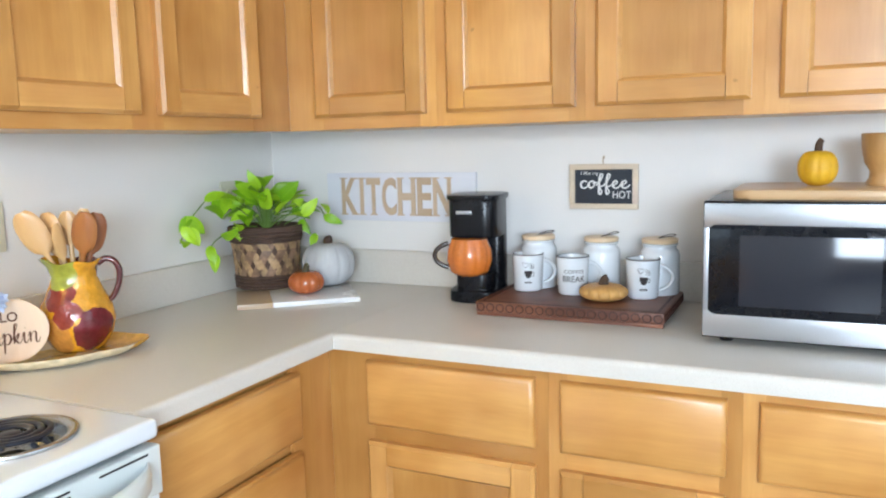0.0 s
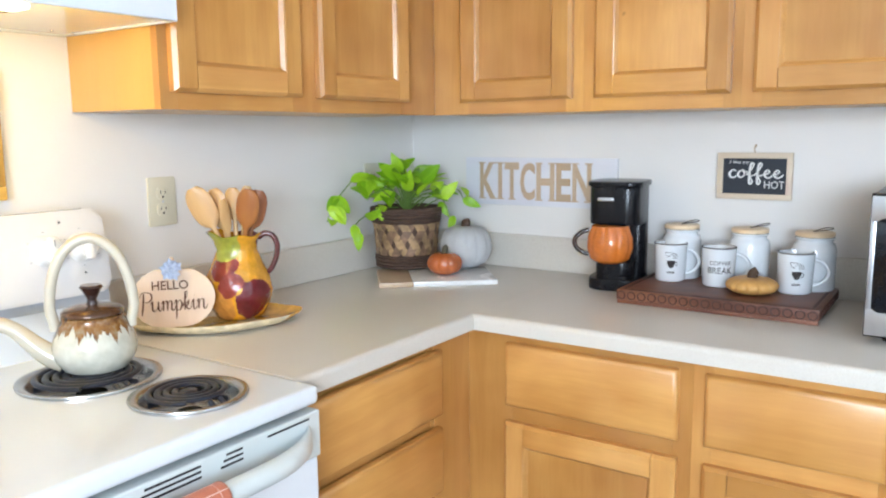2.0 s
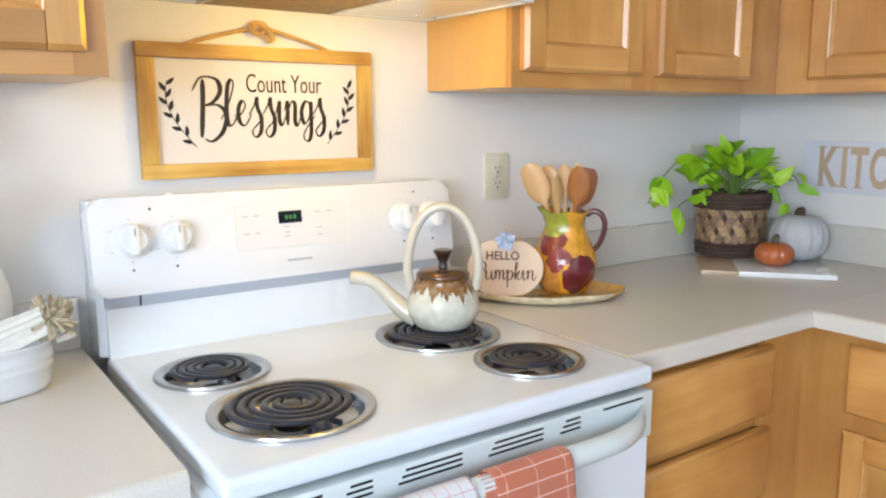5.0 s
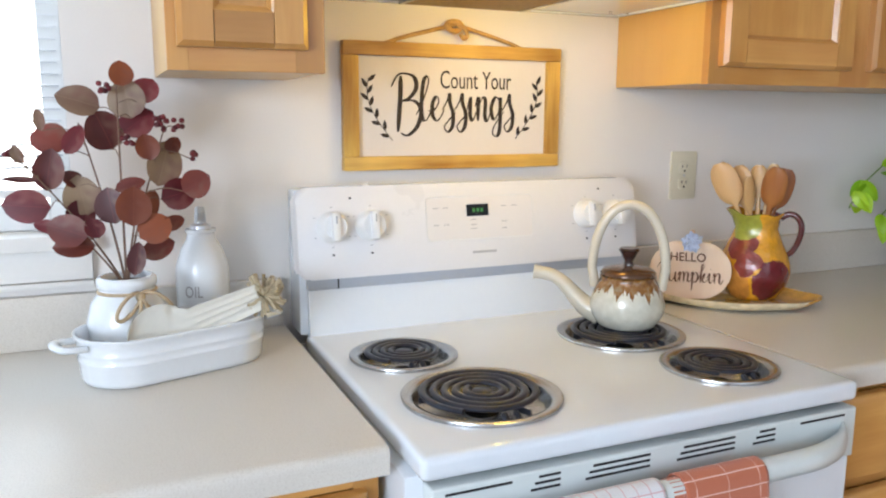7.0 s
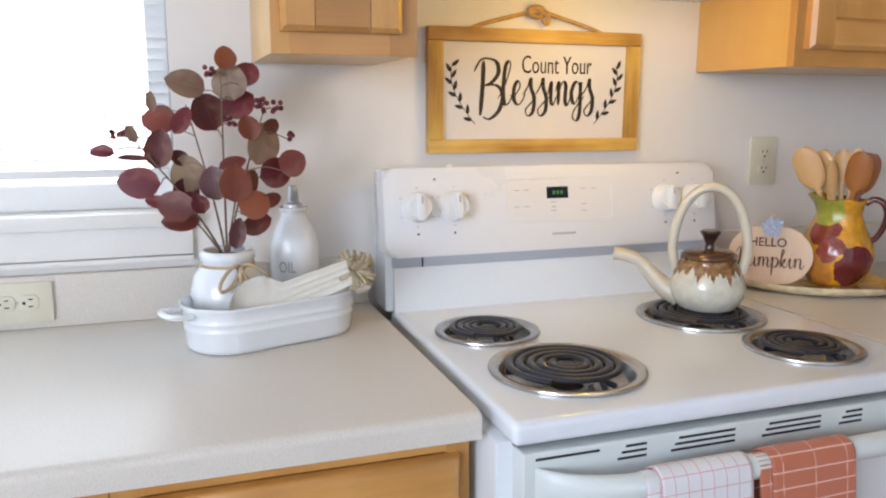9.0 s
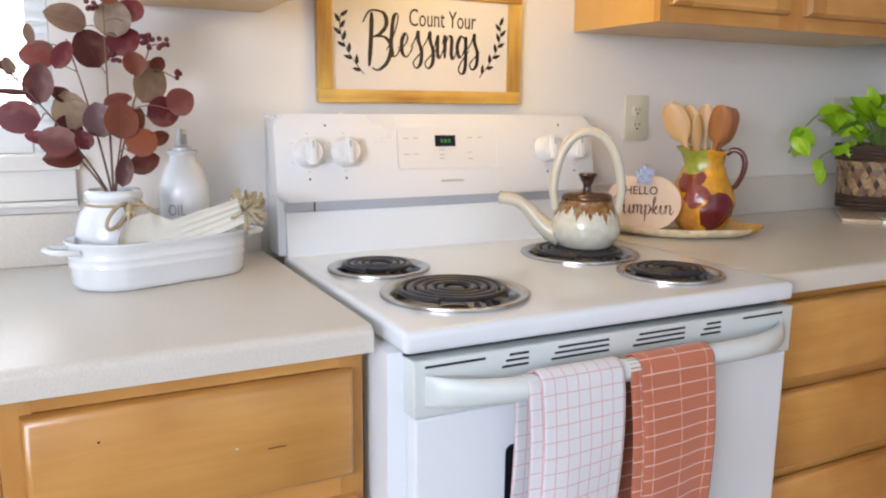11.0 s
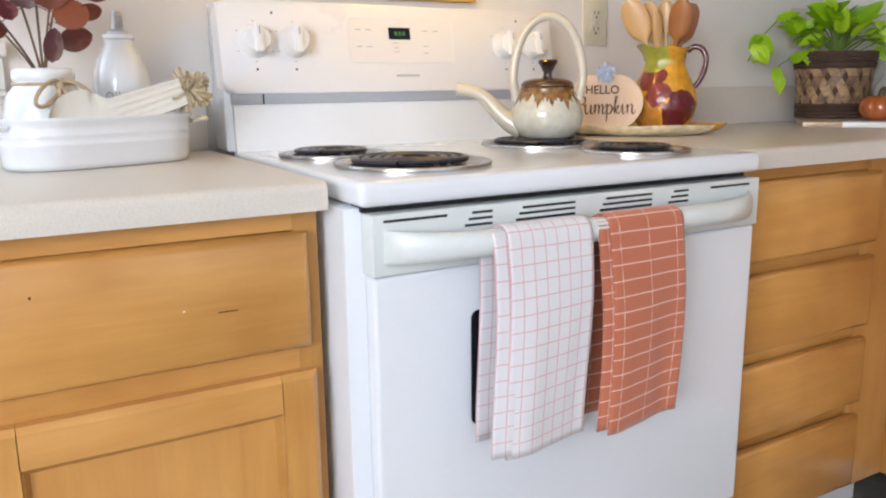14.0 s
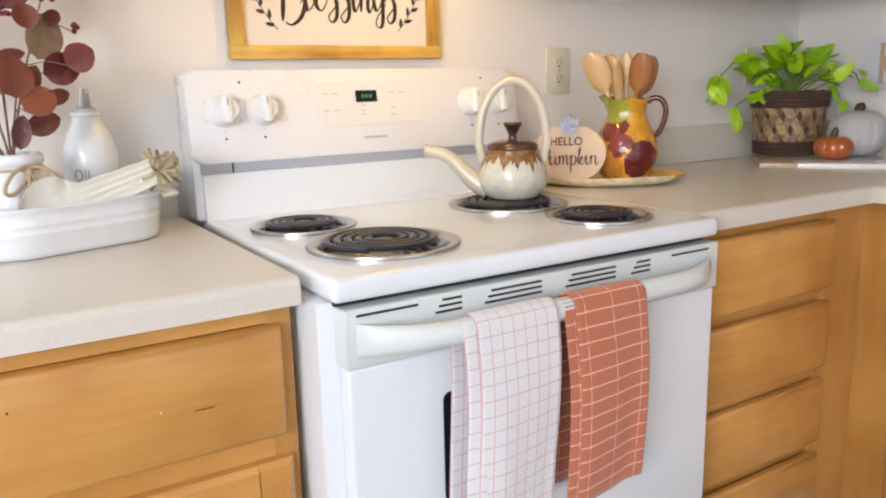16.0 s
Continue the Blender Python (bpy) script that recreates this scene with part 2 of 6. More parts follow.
def prism(outline, y0, y1, bevel=0.0, bm=None):
    """A slab with the (x, z) outline, from y0 to y1."""
    t = bmesh.new()
    a = [t.verts.new((x, y0, z)) for x, z in outline]
    b = [t.verts.new((x, y1, z)) for x, z in outline]
    n = len(a)
    t.faces.new(a), t.faces.new(b[::-1])
    for i in range(n):
        t.faces.new((a[i], a[(i + 1) % n], b[(i + 1) % n], b[i]))
    if bevel:
        rim = [e for e in t.edges if abs(e.verts[0].co.y - e.verts[1].co.y) < 1e-6]
        bmesh.ops.bevel(t, geom=rim, offset=bevel, segments=2, profile=0.6, affect="EDGES")
    if bm is None:
        return t
    join(bm, t)
    return bm


def arc(cx, cz, r, a0, a1, n=8):
    return [(cx + r * math.cos(radians(a0 + (a1 - a0) * i / n)), cz + r * math.sin(radians(a0 + (a1 - a0) * i / n))) for i in range(n + 1)]


def round_rect(x0, x1, z0, z1, r, n=6):
    return arc(x1 - r, z1 - r, r, 0, 90, n) + arc(x0 + r, z1 - r, r, 90, 180, n) + arc(x0 + r, z0 + r, r, 180, 270, n) + arc(x1 - r, z0 + r, r, 270, 360, n)


def moved(bm, m):
    bmesh.ops.transform(bm, matrix=m, verts=bm.verts)
    return bm


def lettering(words, x0, x1, z0, z1, y=-0.001, weight=0.0, lean=0.0, depth=0.001):
    """Words in the built-in font, filling the box on a face that looks to -y."""
    cu = bpy.data.curves.new("words", "FONT")
    cu.body, cu.offset, cu.shear, cu.resolution_u = words, weight, lean, 3
    ob = new("words", cu)
    bpy.context.view_layer.update()
    me = bpy.data.meshes.new_from_object(ob.evaluated_get(bpy.context.evaluated_depsgraph_get()))
    bm = bmesh.new()
    bm.from_mesh(me)
    bpy.data.objects.remove(ob), bpy.data.meshes.remove(me), bpy.data.curves.remove(cu)
    lo = [min(v.co[i] for v in bm.verts) for i in (0, 1)]
    hi = [max(v.co[i] for v in bm.verts) for i in (0, 1)]
    for v in bm.verts:
        v.co = Vector((x0 + (v.co.x - lo[0]) / (hi[0] - lo[0]) * (x1 - x0), y, z0 + (v.co.y - lo[1]) / (hi[1] - lo[1]) * (z1 - z0)))
    out = bmesh.ops.extrude_face_region(bm, geom=list(bm.faces))
    for g in out["geom"]:
        if isinstance(g, bmesh.types.BMVert):
            g.co.y -= depth
    return bm


# cursive letters: strokes of "x,z" points on a baseline at 0 with an x-height of 1, and the advance
SCRIPT = {
    "B": ("0.36,1.80 0.34,0.9 0.26,-0.45|0.02,1.35 0.30,1.86 0.80,1.80 0.92,1.35 0.70,0.95 0.40,0.78|0.40,0.78 0.85,0.80 1.10,0.40 0.95,-0.25 0.60,-0.60 0.36,-0.50", 1.05),
    "P": ("0.42,1.85 0.36,0.9 0.22,-0.35|0.02,1.35 0.34,1.90 0.95,1.80 1.05,1.30 0.75,0.95 0.40,0.95", 0.95),
    "l": ("-0.10,0.25 0.25,0.80 0.56,1.60 0.46,1.85 0.27,1.55 0.18,0.60 0.28,0.02 0.52,0.10 0.72,0.45", 0.62),
    "e": ("-0.06,0.40 0.25,0.45 0.50,0.80 0.36,1.02 0.16,0.70 0.18,0.20 0.42,0.0 0.66,0.22 0.80,0.50", 0.72),
    "s": ("-0.04,0.45 0.22,0.80 0.36,1.15 0.40,0.75 0.58,0.30 0.54,-0.25 0.28,-0.48 0.10,-0.25 0.30,-0.02 0.72,0.35", 0.70),
    "i": ("-0.05,0.45 0.14,1.0 0.14,0.25 0.28,0.0 0.50,0.42|0.22,1.38 0.24,1.46", 0.46),
    "n": ("-0.04,0.60 0.12,1.0 0.12,0.0|0.12,0.50 0.36,1.0 0.54,0.85 0.52,0.20 0.66,-0.02 0.86,0.42", 0.82),
    "g": ("0.56,0.85 0.30,1.02 0.06,0.55 0.22,0.05 0.50,0.40 0.58,1.0 0.58,-0.30 0.40,-0.68 0.16,-0.52 0.30,-0.16 0.82,0.40", 0.74),
    "c": ("0.58,0.80 0.36,1.02 0.08,0.60 0.16,0.10 0.42,0.0 0.72,0.42", 0.66),
    "o": ("0.34,1.0 0.06,0.55 0.24,0.0 0.56,0.42 0.38,1.0 0.56,0.80 0.82,0.75", 0.72),
    "f": ("-0.05,0.30 0.30,1.0 0.52,1.75 0.36,1.90 0.24,1.20 0.20,-0.50 0.32,-0.85 0.44,-0.45 0.28,0.12 0.70,0.42", 0.60),
    "u": ("-0.04,0.60 0.14,1.0 0.14,0.20 0.32,0.0 0.56,0.40 0.64,1.0|0.64,1.0 0.64,0.20 0.78,0.0 0.96,0.42", 0.90),
    "m": ("-0.04,0.60 0.12,1.0 0.12,0.0|0.12,0.50 0.34,1.0 0.46,0.80 0.46,0.0|0.46,0.50 0.68,1.0 0.82,0.80 0.80,0.20 0.94,0.0 1.12,0.42", 1.06),
    "p": ("-0.04,0.60 0.14,1.0 0.10,-0.85|0.12,0.50 0.38,1.0 0.60,0.60 0.40,0.02 0.16,0.15|0.40,0.02 0.70,0.42", 0.68),
    "k": ("-0.05,0.30 0.26,1.2 0.38,1.75 0.24,1.80 0.16,0.90 0.14,0.0|0.15,0.38 0.46,0.95 0.38,0.50 0.22,0.45|0.22,0.45 0.46,0.02 0.76,0.42", 0.72),
}


def script(words, x0, x1, z, unit, y, thick, thin, depth=0.001):
    """Brush lettering on a face that looks to -y: broad where the brush pulls down, fine where it rises."""
    wide = sum(SCRIPT[ch][1] for ch in words)
    k = (x1 - x0) / wide
    bm, at_x = bmesh.new(), x0
    for ch in words:
        strokes, step = SCRIPT[ch]
        for n_stroke, stroke in enumerate(strokes.split("|")):
            pts = [Vector((at_x + k * float(p.split(",")[0]), z + unit * float(p.split(",")[1]))) for p in stroke.split()]
            line, rows = flowing(pts, 7), []
            lift = y - depth - 0.00003 * n_stroke
            for i, p in enumerate(line):
                d = (line[min(i + 1, len(line) - 1)] - line[max(i - 1, 0)]).normalized()
                end = min(1.0, 0.45 + 0.22 * min(i, len(line) - 1 - i))
                w = (thin + (thick - thin) * max(0.0, -d.y) ** 1.3) / 2 * end
                side = Vector((-d.y, d.x)) * w
                a, b = p + side, p - side
                rows.append([bm.verts.new(q) for q in ((a.x, lift, a.y), (b.x, lift, b.y), (b.x, y, b.y), (a.x, y, a.y))])
            for a, b in zip(rows, rows[1:]):
                for q in range(4):
                    bm.faces.new((a[q], a[(q + 1) % 4], b[(q + 1) % 4], b[q]))
            bm.faces.new(rows[0]), bm.faces.new(rows[-1])
        at_x += k * step
    return bm


# ---- the room ----
WEST = 90  # turn for things on the wall at x = 0, which look to +x
COUNTER, UPPER = 0.914, 1.395
floor = structure("floor", box(-0.1, 4.1, -5.1, 0.1, -0.1, 0), floor_mat, "grey mottled vinyl kitchen floor", "floor")
structure("ceiling", box(-0.1, 4.1, -5.1, 0.1, 2.44, 2.54), ceiling_paint, "plain white ceiling", "ceiling")
structure("wall_north", box(-0.1, 4.1, 0, 0.1, 0, 2.44), wall_paint, "off-white painted kitchen wall", "wall")


def wall_with_opening(name, along, at, a0, a1, o0, o1, oz0, oz1, thick, label):
    """A wall along x or y with a rectangular hole right through it."""
    bm = bmesh.new()
    for p0, p1, z0, z1 in ((a0, o0, 0, 2.44), (o1, a1, 0, 2.44), (o0, o1, 0, oz0), (o0, o1, oz1, 2.44)):
        if z1 - z0 > 1e-4:
            spans = (p0, p1, at, at + thick) if along == "x" else (at, at + thick, p0, p1)
            add_box(bm, *spans, z0, z1)
    return structure(name, bm, wall_paint, label, "wall")


WIN_Y0, WIN_Y1, WIN_Z0, WIN_Z1 = -3.45, -2.390, 1.118, 2.13
wall_with_opening("wall_west", "y", -0.1, -5.0, 0, WIN_Y0, WIN_Y1, WIN_Z0, WIN_Z1, 0.1, "off-white painted wall with the sink window")
wall_with_opening("wall_south", "x", -5.1, -0.1, 4.1, 2.25, 3.85, 0.05, 2.1, 0.1, "off-white wall with a wide glass door opening")
# the east opening is made up, out of view, to go with the fill lamp
wall_with_opening("wall_east", "y", 4.0, -5.0, 0, -2.05, -0.25, 0.9, 2.1, 0.1, "off-white unseen wall with an added opening for the fill lamp")

# worktops with rolled front edges and a coved upstand
EDGE = 0.648


def worktop_profile(depth):
    return [(0.0, 0.876), (depth, 0.876)] + arc(depth - 0.013, COUNTER - 0.013, 0.013, 0, 90, 5) + [(0.0, COUNTER)]


def worktop(name, runs, label):
    bm = bmesh.new()
    for axis, a, b, depth in runs:
        t = prism(worktop_profile(depth), a, b)
        if axis == "x":
            moved(t, Matrix.Rotation(radians(-90), 4, "Z"))
        join(bm, t)
    ob = tagged(new(name), label, "worktop")
    part("top", bm, counter_mat, ob, smooth=50)
    return ob


counter_right = worktop("worktop", [("y", -1.240, 0.0, EDGE)], "beige speckled laminate L-shaped worktop with rolled edge")
part("top", moved(prism(worktop_profile(EDGE), EDGE - 0.01, 2.6), Matrix.Rotation(radians(-90), 4, "Z")), counter_mat, counter_right, smooth=50)
part("upstand", box(0, 0.02, -1.238, -0.002, COUNTER, 1.021, bevel=0.004), counter_mat, counter_right)
part("upstand", box(0.0201, 2.6, -0.02, 0, COUNTER, 1.021, bevel=0.004), counter_mat, counter_right)
counter_left = worktop("worktop", [("y", -4.2, -2.022, EDGE)], "beige speckled laminate worktop beside the range")
part("upstand", box(0, 0.02, -4.2, -2.024, COUNTER, 1.012, bevel=0.004), counter_mat, counter_left)

# ---- cabinets ----


def eased(x0, x1, y0, y1, z0, z1, outer, e):
    """A board looking to -y whose outer front edges slope back by e; outer(a, b) tells them for a corner (a, b)."""
    bm = bmesh.new()
    front, shoulder, rear = [], [], []
    for a, b in ((-1, -1), (1, -1), (1, 1), (-1, 1)):
        ox, oz = outer(a, b)
        x, z = (x1 if a > 0 else x0), (z1 if b > 0 else z0)
        front.append(bm.verts.new((x - a * (e * 0.8 if ox else 0.0005), y0, z - b * (e * 0.8 if oz else 0.0005))))
        shoulder.append(bm.verts.new((x, y0 + (e * 0.75 if ox or oz else 0.0005), z)))
        rear.append(bm.verts.new((x, y1, z)))
    bm.faces.new(front), bm.faces.new(rear)
    for p, q in ((front, shoulder), (shoulder, rear)):
        for i in range(4):
            j = (i + 1) % 4
            bm.faces.new((p[i], p[j], q[j], q[i]))
    return bm


def door_front(parent, x0, x1, z0, z1, y, frame_w=0.052, name="door", proud=0):
    """A frame-and-panel door whose face looks to -y."""
    t, e = 0.022, 0.010
    d = part(name, box(x0 + 0.02, x1 - 0.02, y + 0.012, y + t - 0.001, z0 + 0.02, z1 - 0.02), maple_v, parent)
    for sx0, sx1, s in ((x0, x0 + frame_w, -1), (x1 - frame_w, x1, 1)):
        part("stile", eased(sx0, sx1, y, y + t, z0, z1, lambda a, b: (s * a > 0.5, abs(b) > 0.5), e), maple_v, d, smooth=25)
    for rz0, rz1, s in ((z0, z0 + frame_w, -1), (z1 - frame_w, z1, 1)):
        part("rail", eased(x0 + frame_w + 0.0005, x1 - frame_w - 0.0005, y - 0.0012 * proud, y + t, rz0, rz1, lambda a, b: (False, s * b > 0.5), e), maple_h, d, smooth=25)
    # a bead and a slope between frame and panel
    i0, i1, k0, k1 = x0 + frame_w - 0.003, x1 - frame_w + 0.003, z0 + frame_w - 0.003, z1 - frame_w + 0.003
    bm = bmesh.new()
    loops = []
    for w, dy in ((0.0, 0.004), (0.003, 0.0015), (0.006, 0.003), (0.013, 0.0125)):
        loops.append([bm.verts.new(p) for p in ((i0 + w, y + dy, k0 + w), (i1 - w, y + dy, k0 + w), (i1 - w, y + dy, k1 - w), (i0 + w, y + dy, k1 - w))])
    for outer, inner in zip(loops, loops[1:]):
        for i in range(4):
            j = (i + 1) % 4
            bm.faces.new((outer[i], outer[j], inner[j], inner[i]))
    part("moulding", bm, maple_h, d, smooth=0)
    return d


def drawer_front(parent, x0, x1, z0, z1, y):
    """A slab drawer front with a wide eased edge and a finger groove under it."""
    t = bmesh.new()
    bmesh.ops.create_cube(t, size=1)
    for v in t.verts:
        v.co = Vector(((x0 + x1) / 2 + v.co.x * (x1 - x0), y + 0.011 + v.co.y * 0.022, (z0 + z1) / 2 + v.co.z * (z1 - z0)))
    rim = [e for e in t.edges if all(v.co.y < y + 0.001 for v in e.verts)]
    bmesh.ops.bevel(t, geom=rim, offset=0.011, segments=2, profile=0.42, affect="EDGES")
    return part("drawer_front", t, maple_h, parent)


def face_frame(parent, uprights, rails, y, depth=0.019, inset=0.0006):
    """Uprights are (x0, x1, z0, z1); rails likewise, set a hair behind."""
    for x0, x1, z0, z1 in uprights:
        part("upright", box(x0, x1, y, y + depth, z0, z1, bevel=0.0004, seg=1), maple_v, parent)
    for x0, x1, z0, z1 in rails:
        part("cross_rail", box(x0 - 0.002, x1 + 0.002, y + inset, y + depth + inset, z0, z1, bevel=0.0015, seg=1), maple_h, parent)


def base_unit(m, width, fronts, label, left=0.03, right=0.03, rail_top=0.03):
    """A floor cabinet seen from its front at y = -0.61; fronts: rows of (kind, z0, z1)."""
    u = thing("base_cabinet", m, label, "cabinet", "base cabinets")
    part("carcass", box(0.001, width - 0.001, -0.590, -0.03, 0.10, 0.875), maple_side, u)
    part("kick_board", box(0.001, width - 0.001, -0.55, -0.53, 0.004, 0.10), kick_mat, u, "pale vinyl kick board")
    rails = [(left, width - right, 0.876 - rail_top, 0.8755), (left, width - right, 0.10, 0.128)]
    for lower, upper in zip(fronts[1:], fronts):
        rails.append((left, width - right, lower[2] - 0.008, upper[1] + 0.008))
    face_frame(u, [(0, left, 0.10, 0.8755), (width - right, width, 0.10, 0.8755)], rails, -0.61, inset=0.012 if len(fronts) > 3 else 0.0006)
    for kind, z0, z1, *x in fronts:
        x0, x1 = x if x else (left - 0.012, width - right + 0.012)
        if kind == "drawer":
            drawer_front(u, x0, x1, z0, z1, -0.632)
        else:
            door_front(u, x0, x1, z0, z1, -0.632, proud=1)
    return u


kick_mat = plain("kick_vinyl", (0.60, 0.60, 0.59), 0.5)
ROW = [("drawer", 0.694, 0.850), ("door", 0.115, 0.655)]
base_unit(pose(0.610, 0, 0), 0.553, [("drawer", 0.694, 0.850, 0.110, 0.525), ("door", 0.115, 0.655, 0.110, 0.525)], "honey maple base cabinet with drawer over panelled door", 0.122, 0.04)
base_unit(pose(1.163, 0, 0), 0.387, [("drawer", 0.694, 0.850, 0.028, 0.359), ("door", 0.115, 0.655, 0.028, 0.359)], "honey maple base cabinet with drawer over panelled door", 0.04, 0.04)
base_unit(pose(1.550, 0, 0), 0.55, [("drawer", 0.694, 0.850, 0.030, 0.52), ("door", 0.115, 0.655, 0.030, 0.52)], "honey maple base cabinet below the microwave", 0.04, 0.04)
# stove wall: the local x axis runs along world y
base_unit(pose(0, -1.238, 0, 0, 0, WEST), 0.6285, [("drawer", 0.690, 0.848, 0.028, 0.486), ("drawer", 0.502, 0.662, 0.028, 0.486), ("drawer", 0.318, 0.474, 0.028, 0.486), ("drawer", 0.115, 0.290, 0.028, 0.486)], "honey maple base cabinet with four slab drawers", 0.04, 0.1545)
worn_unit = base_unit(pose(0, -2.487, 0, 0, 0, WEST), 0.462, [("drawer", 0.686, 0.846, 0.025, 0.443), ("door", 0.115, 0.652, 0.025, 0.447)], "scratched honey maple base cabinet beside the range", 0.038, 0.035)
scar = plain("dark_scratch", (0.05, 0.022, 0.010), 0.8)
for sx, sz, sw, sh in ((0.317, 0.754, 0.025, 0.0016), (0.107, 0.803, 0.003, 0.003), (0.060, 0.730, 0.003, 0.002)):
    part("scratch", box(sx, sx + sw, -0.6323, -0.631, sz, sz + sh), scar, worn_unit)
part("paint_fleck", box(0.2735, 0.2765, -0.6323, -0.631, 0.762, 0.7636), white_trim, worn_unit)
base_unit(pose(0, -3.40, 0, 0, 0, WEST), 0.912, [("drawer", 0.686, 0.846, 0.026, 0.887), ("door", 0.115, 0.652, 0.026, 0.450)], "honey maple sink base cabinet", 0.038, 0.038)


def wall_unit(m, width, doors, z0, label, uprights, top=2.13):
    u = thing("wall_cabinet", m, label, "cabinet", "wall cabinets")
    part("carcass", box(0.0008, width - 0.0008, -0.286, -0.002, z0 + 0.001, top), maple_side, u)
    face_frame(u, [(a, b, z0, top) for a, b in uprights], [(uprights[i][1], uprights[i + 1][0], z0, z0 + 0.052) for i in range(len(uprights) - 1)] + [(uprights[i][1], uprights[i + 1][0], top - 0.05, top) for i in range(len(uprights) - 1)], -0.305)
    for a, b in doors:
        door_front(u, a, b, UPPER + 0.034, top - 0.035, -0.327)
    return u


NOTE = "honey maple wall cabinet with recessed-panel doors"
wall_unit(pose(0.305, 0, 0), 0.464, [(0.096, 0.436)], UPPER, NOTE, [(0, 0.115), (0.415, 0.464)])
wall_unit(pose(0.769, 0, 0), 0.391, [(0.034, 0.369)], UPPER, NOTE, [(0, 0.052), (0.351, 0.391)])
wall_unit(pose(1.160, 0, 0), 0.394, [(0.028, 0.368)], UPPER, NOTE, [(0, 0.045), (0.352, 0.394)])
wall_unit(pose(1.554, 0, 0), 0.46, [(0.032, 0.43)], UPPER, NOTE, [(0, 0.05), (0.415, 0.46)])
wall_unit(pose(0, -1.236, 0, 0, 0, WEST), 0.931, [(0.022, 0.374), (0.433, 0.786)], UPPER, "honey maple wall cabinet next to the range hood", [(0, 0.04), (0.358, 0.45), (0.77, 0.931)])
wall_unit(pose(0, -2.241, 0, 0, 0, WEST), 0.236, [(0.014, 0.206)], UPPER, "narrow honey maple wall cabinet next to the window", [(0, 0.03), (0.19, 0.236)])
wall_unit(pose(0, -2.003, 0, 0, 0, WEST), 0.765, [], 1.72, "honey maple cabinet above the range hood", [(0, 0.05), (0.36, 0.41), (0.715, 0.765)])

# ---- range hood (local x along the wall, front to -y) ----
hood = thing("range_hood", pose(0, -2.0, 0, 0, 0, WEST), "white enamel range hood with a lit warm lamp", "range hood")
bm = bmesh.new()
for a in ((0, 0.762, -0.375, 0, 1.70, 1.715), (0, 0.762, -0.375, -0.365, 1.552, 1.70), (0, 0.762, -0.012, 0, 1.552, 1.70), (0, 0.01, -0.365, -0.012, 1.552, 1.70), (0.752, 0.762, -0.365, -0.012, 1.552, 1.70)):
    add_box(bm, *a, bevel=0.002, seg=1)
part("shell", bm, enamel, hood)
part("underside", box(0.01, 0.752, -0.364, -0.012, 1.556, 1.562), enamel, hood)
part("grease_filter", box(0.235, 0.50, -0.25, -0.012, 1.5505, 1.5555, bevel=0.002, seg=1), filter_mesh, hood, "brassy mesh grease filter")
bm = bmesh.new()
for a in ((0.225, 0.51, -0.262, -0.25), (0.225, 0.235, -0.25, -0.012), (0.50, 0.51, -0.25, -0.012)):
    add_box(bm, *a, 1.549, 1.5558, bevel=0.0015, seg=1)
part("filter_frame", bm, chrome, hood)
part("lamp_lens", box(0.30, 0.50, -0.352, -0.300, 1.545, 1.5555, bevel=0.006), lamp_lens, hood, "lit frosted lamp lens")
for x in (0.70, 0.745):
    part("screw", moved(lathe([(0, -0.002), (0.004, -0.001), (0.004, 0.002)], 12), Matrix.Translation((x, -0.06, 1.5545))), chrome, hood)

# ---- electric range ----
RW = 0.757
rng = thing("electric_range", pose(0, -1.999, 0, 0, 0, WEST), "white freestanding coil-top electric range", "range")
part("body", box(-0.011, RW - 0.004, -0.668, -0.03, 0.03, 0.878, bevel=0.004), enamel, rng)
part("base_plinth", box(0.02, RW - 0.02, -0.62, -0.05, 0.0, 0.032), black_gap, rng)

BURNERS = [(0.164, -0.533, 0.121), (0.126, -0.301, 0.094), (0.562, -0.331, 0.121), (0.596, -0.560, 0.096)]


def bored(ob, holes, z0, z1):
    """Cuts round holes (x, y, radius) right through a mesh."""
    cutters = []
    for x, y, r in holes:
        c = new("cutter", mesh_of("cutter", moved(lathe([(0, z0), (r, z0), (r, z1), (0, z1)], 40), Matrix.Translation((x, y, 0))), [], 0))
        mod = ob.modifiers.new("hole", "BOOLEAN")
        mod.object, mod.operation, mod.solver = c, "DIFFERENCE", "EXACT"
        c.parent = ob.parent
        cutters.append(c)
    bpy.context.view_layer.update()
    me = bpy.data.meshes.new_from_object(ob.evaluated_get(bpy.context.evaluated_depsgraph_get()))
    ob.modifiers.clear()
    ob.data = me
    for c in cutters:
        bpy.data.objects.remove(c)


top = bmesh.new()
add_box(top, 0, RW, -0.702, -0.10, 0.8815, 0.915, bevel=0.012, seg=4)
cook = part("cooktop", top, enamel, rng, smooth=50)
bored(cook, [(x, y, r - 0.012) for x, y, r in BURNERS], 0.86, 0.94)
cook.data.set_sharp_from_angle(angle=radians(50))


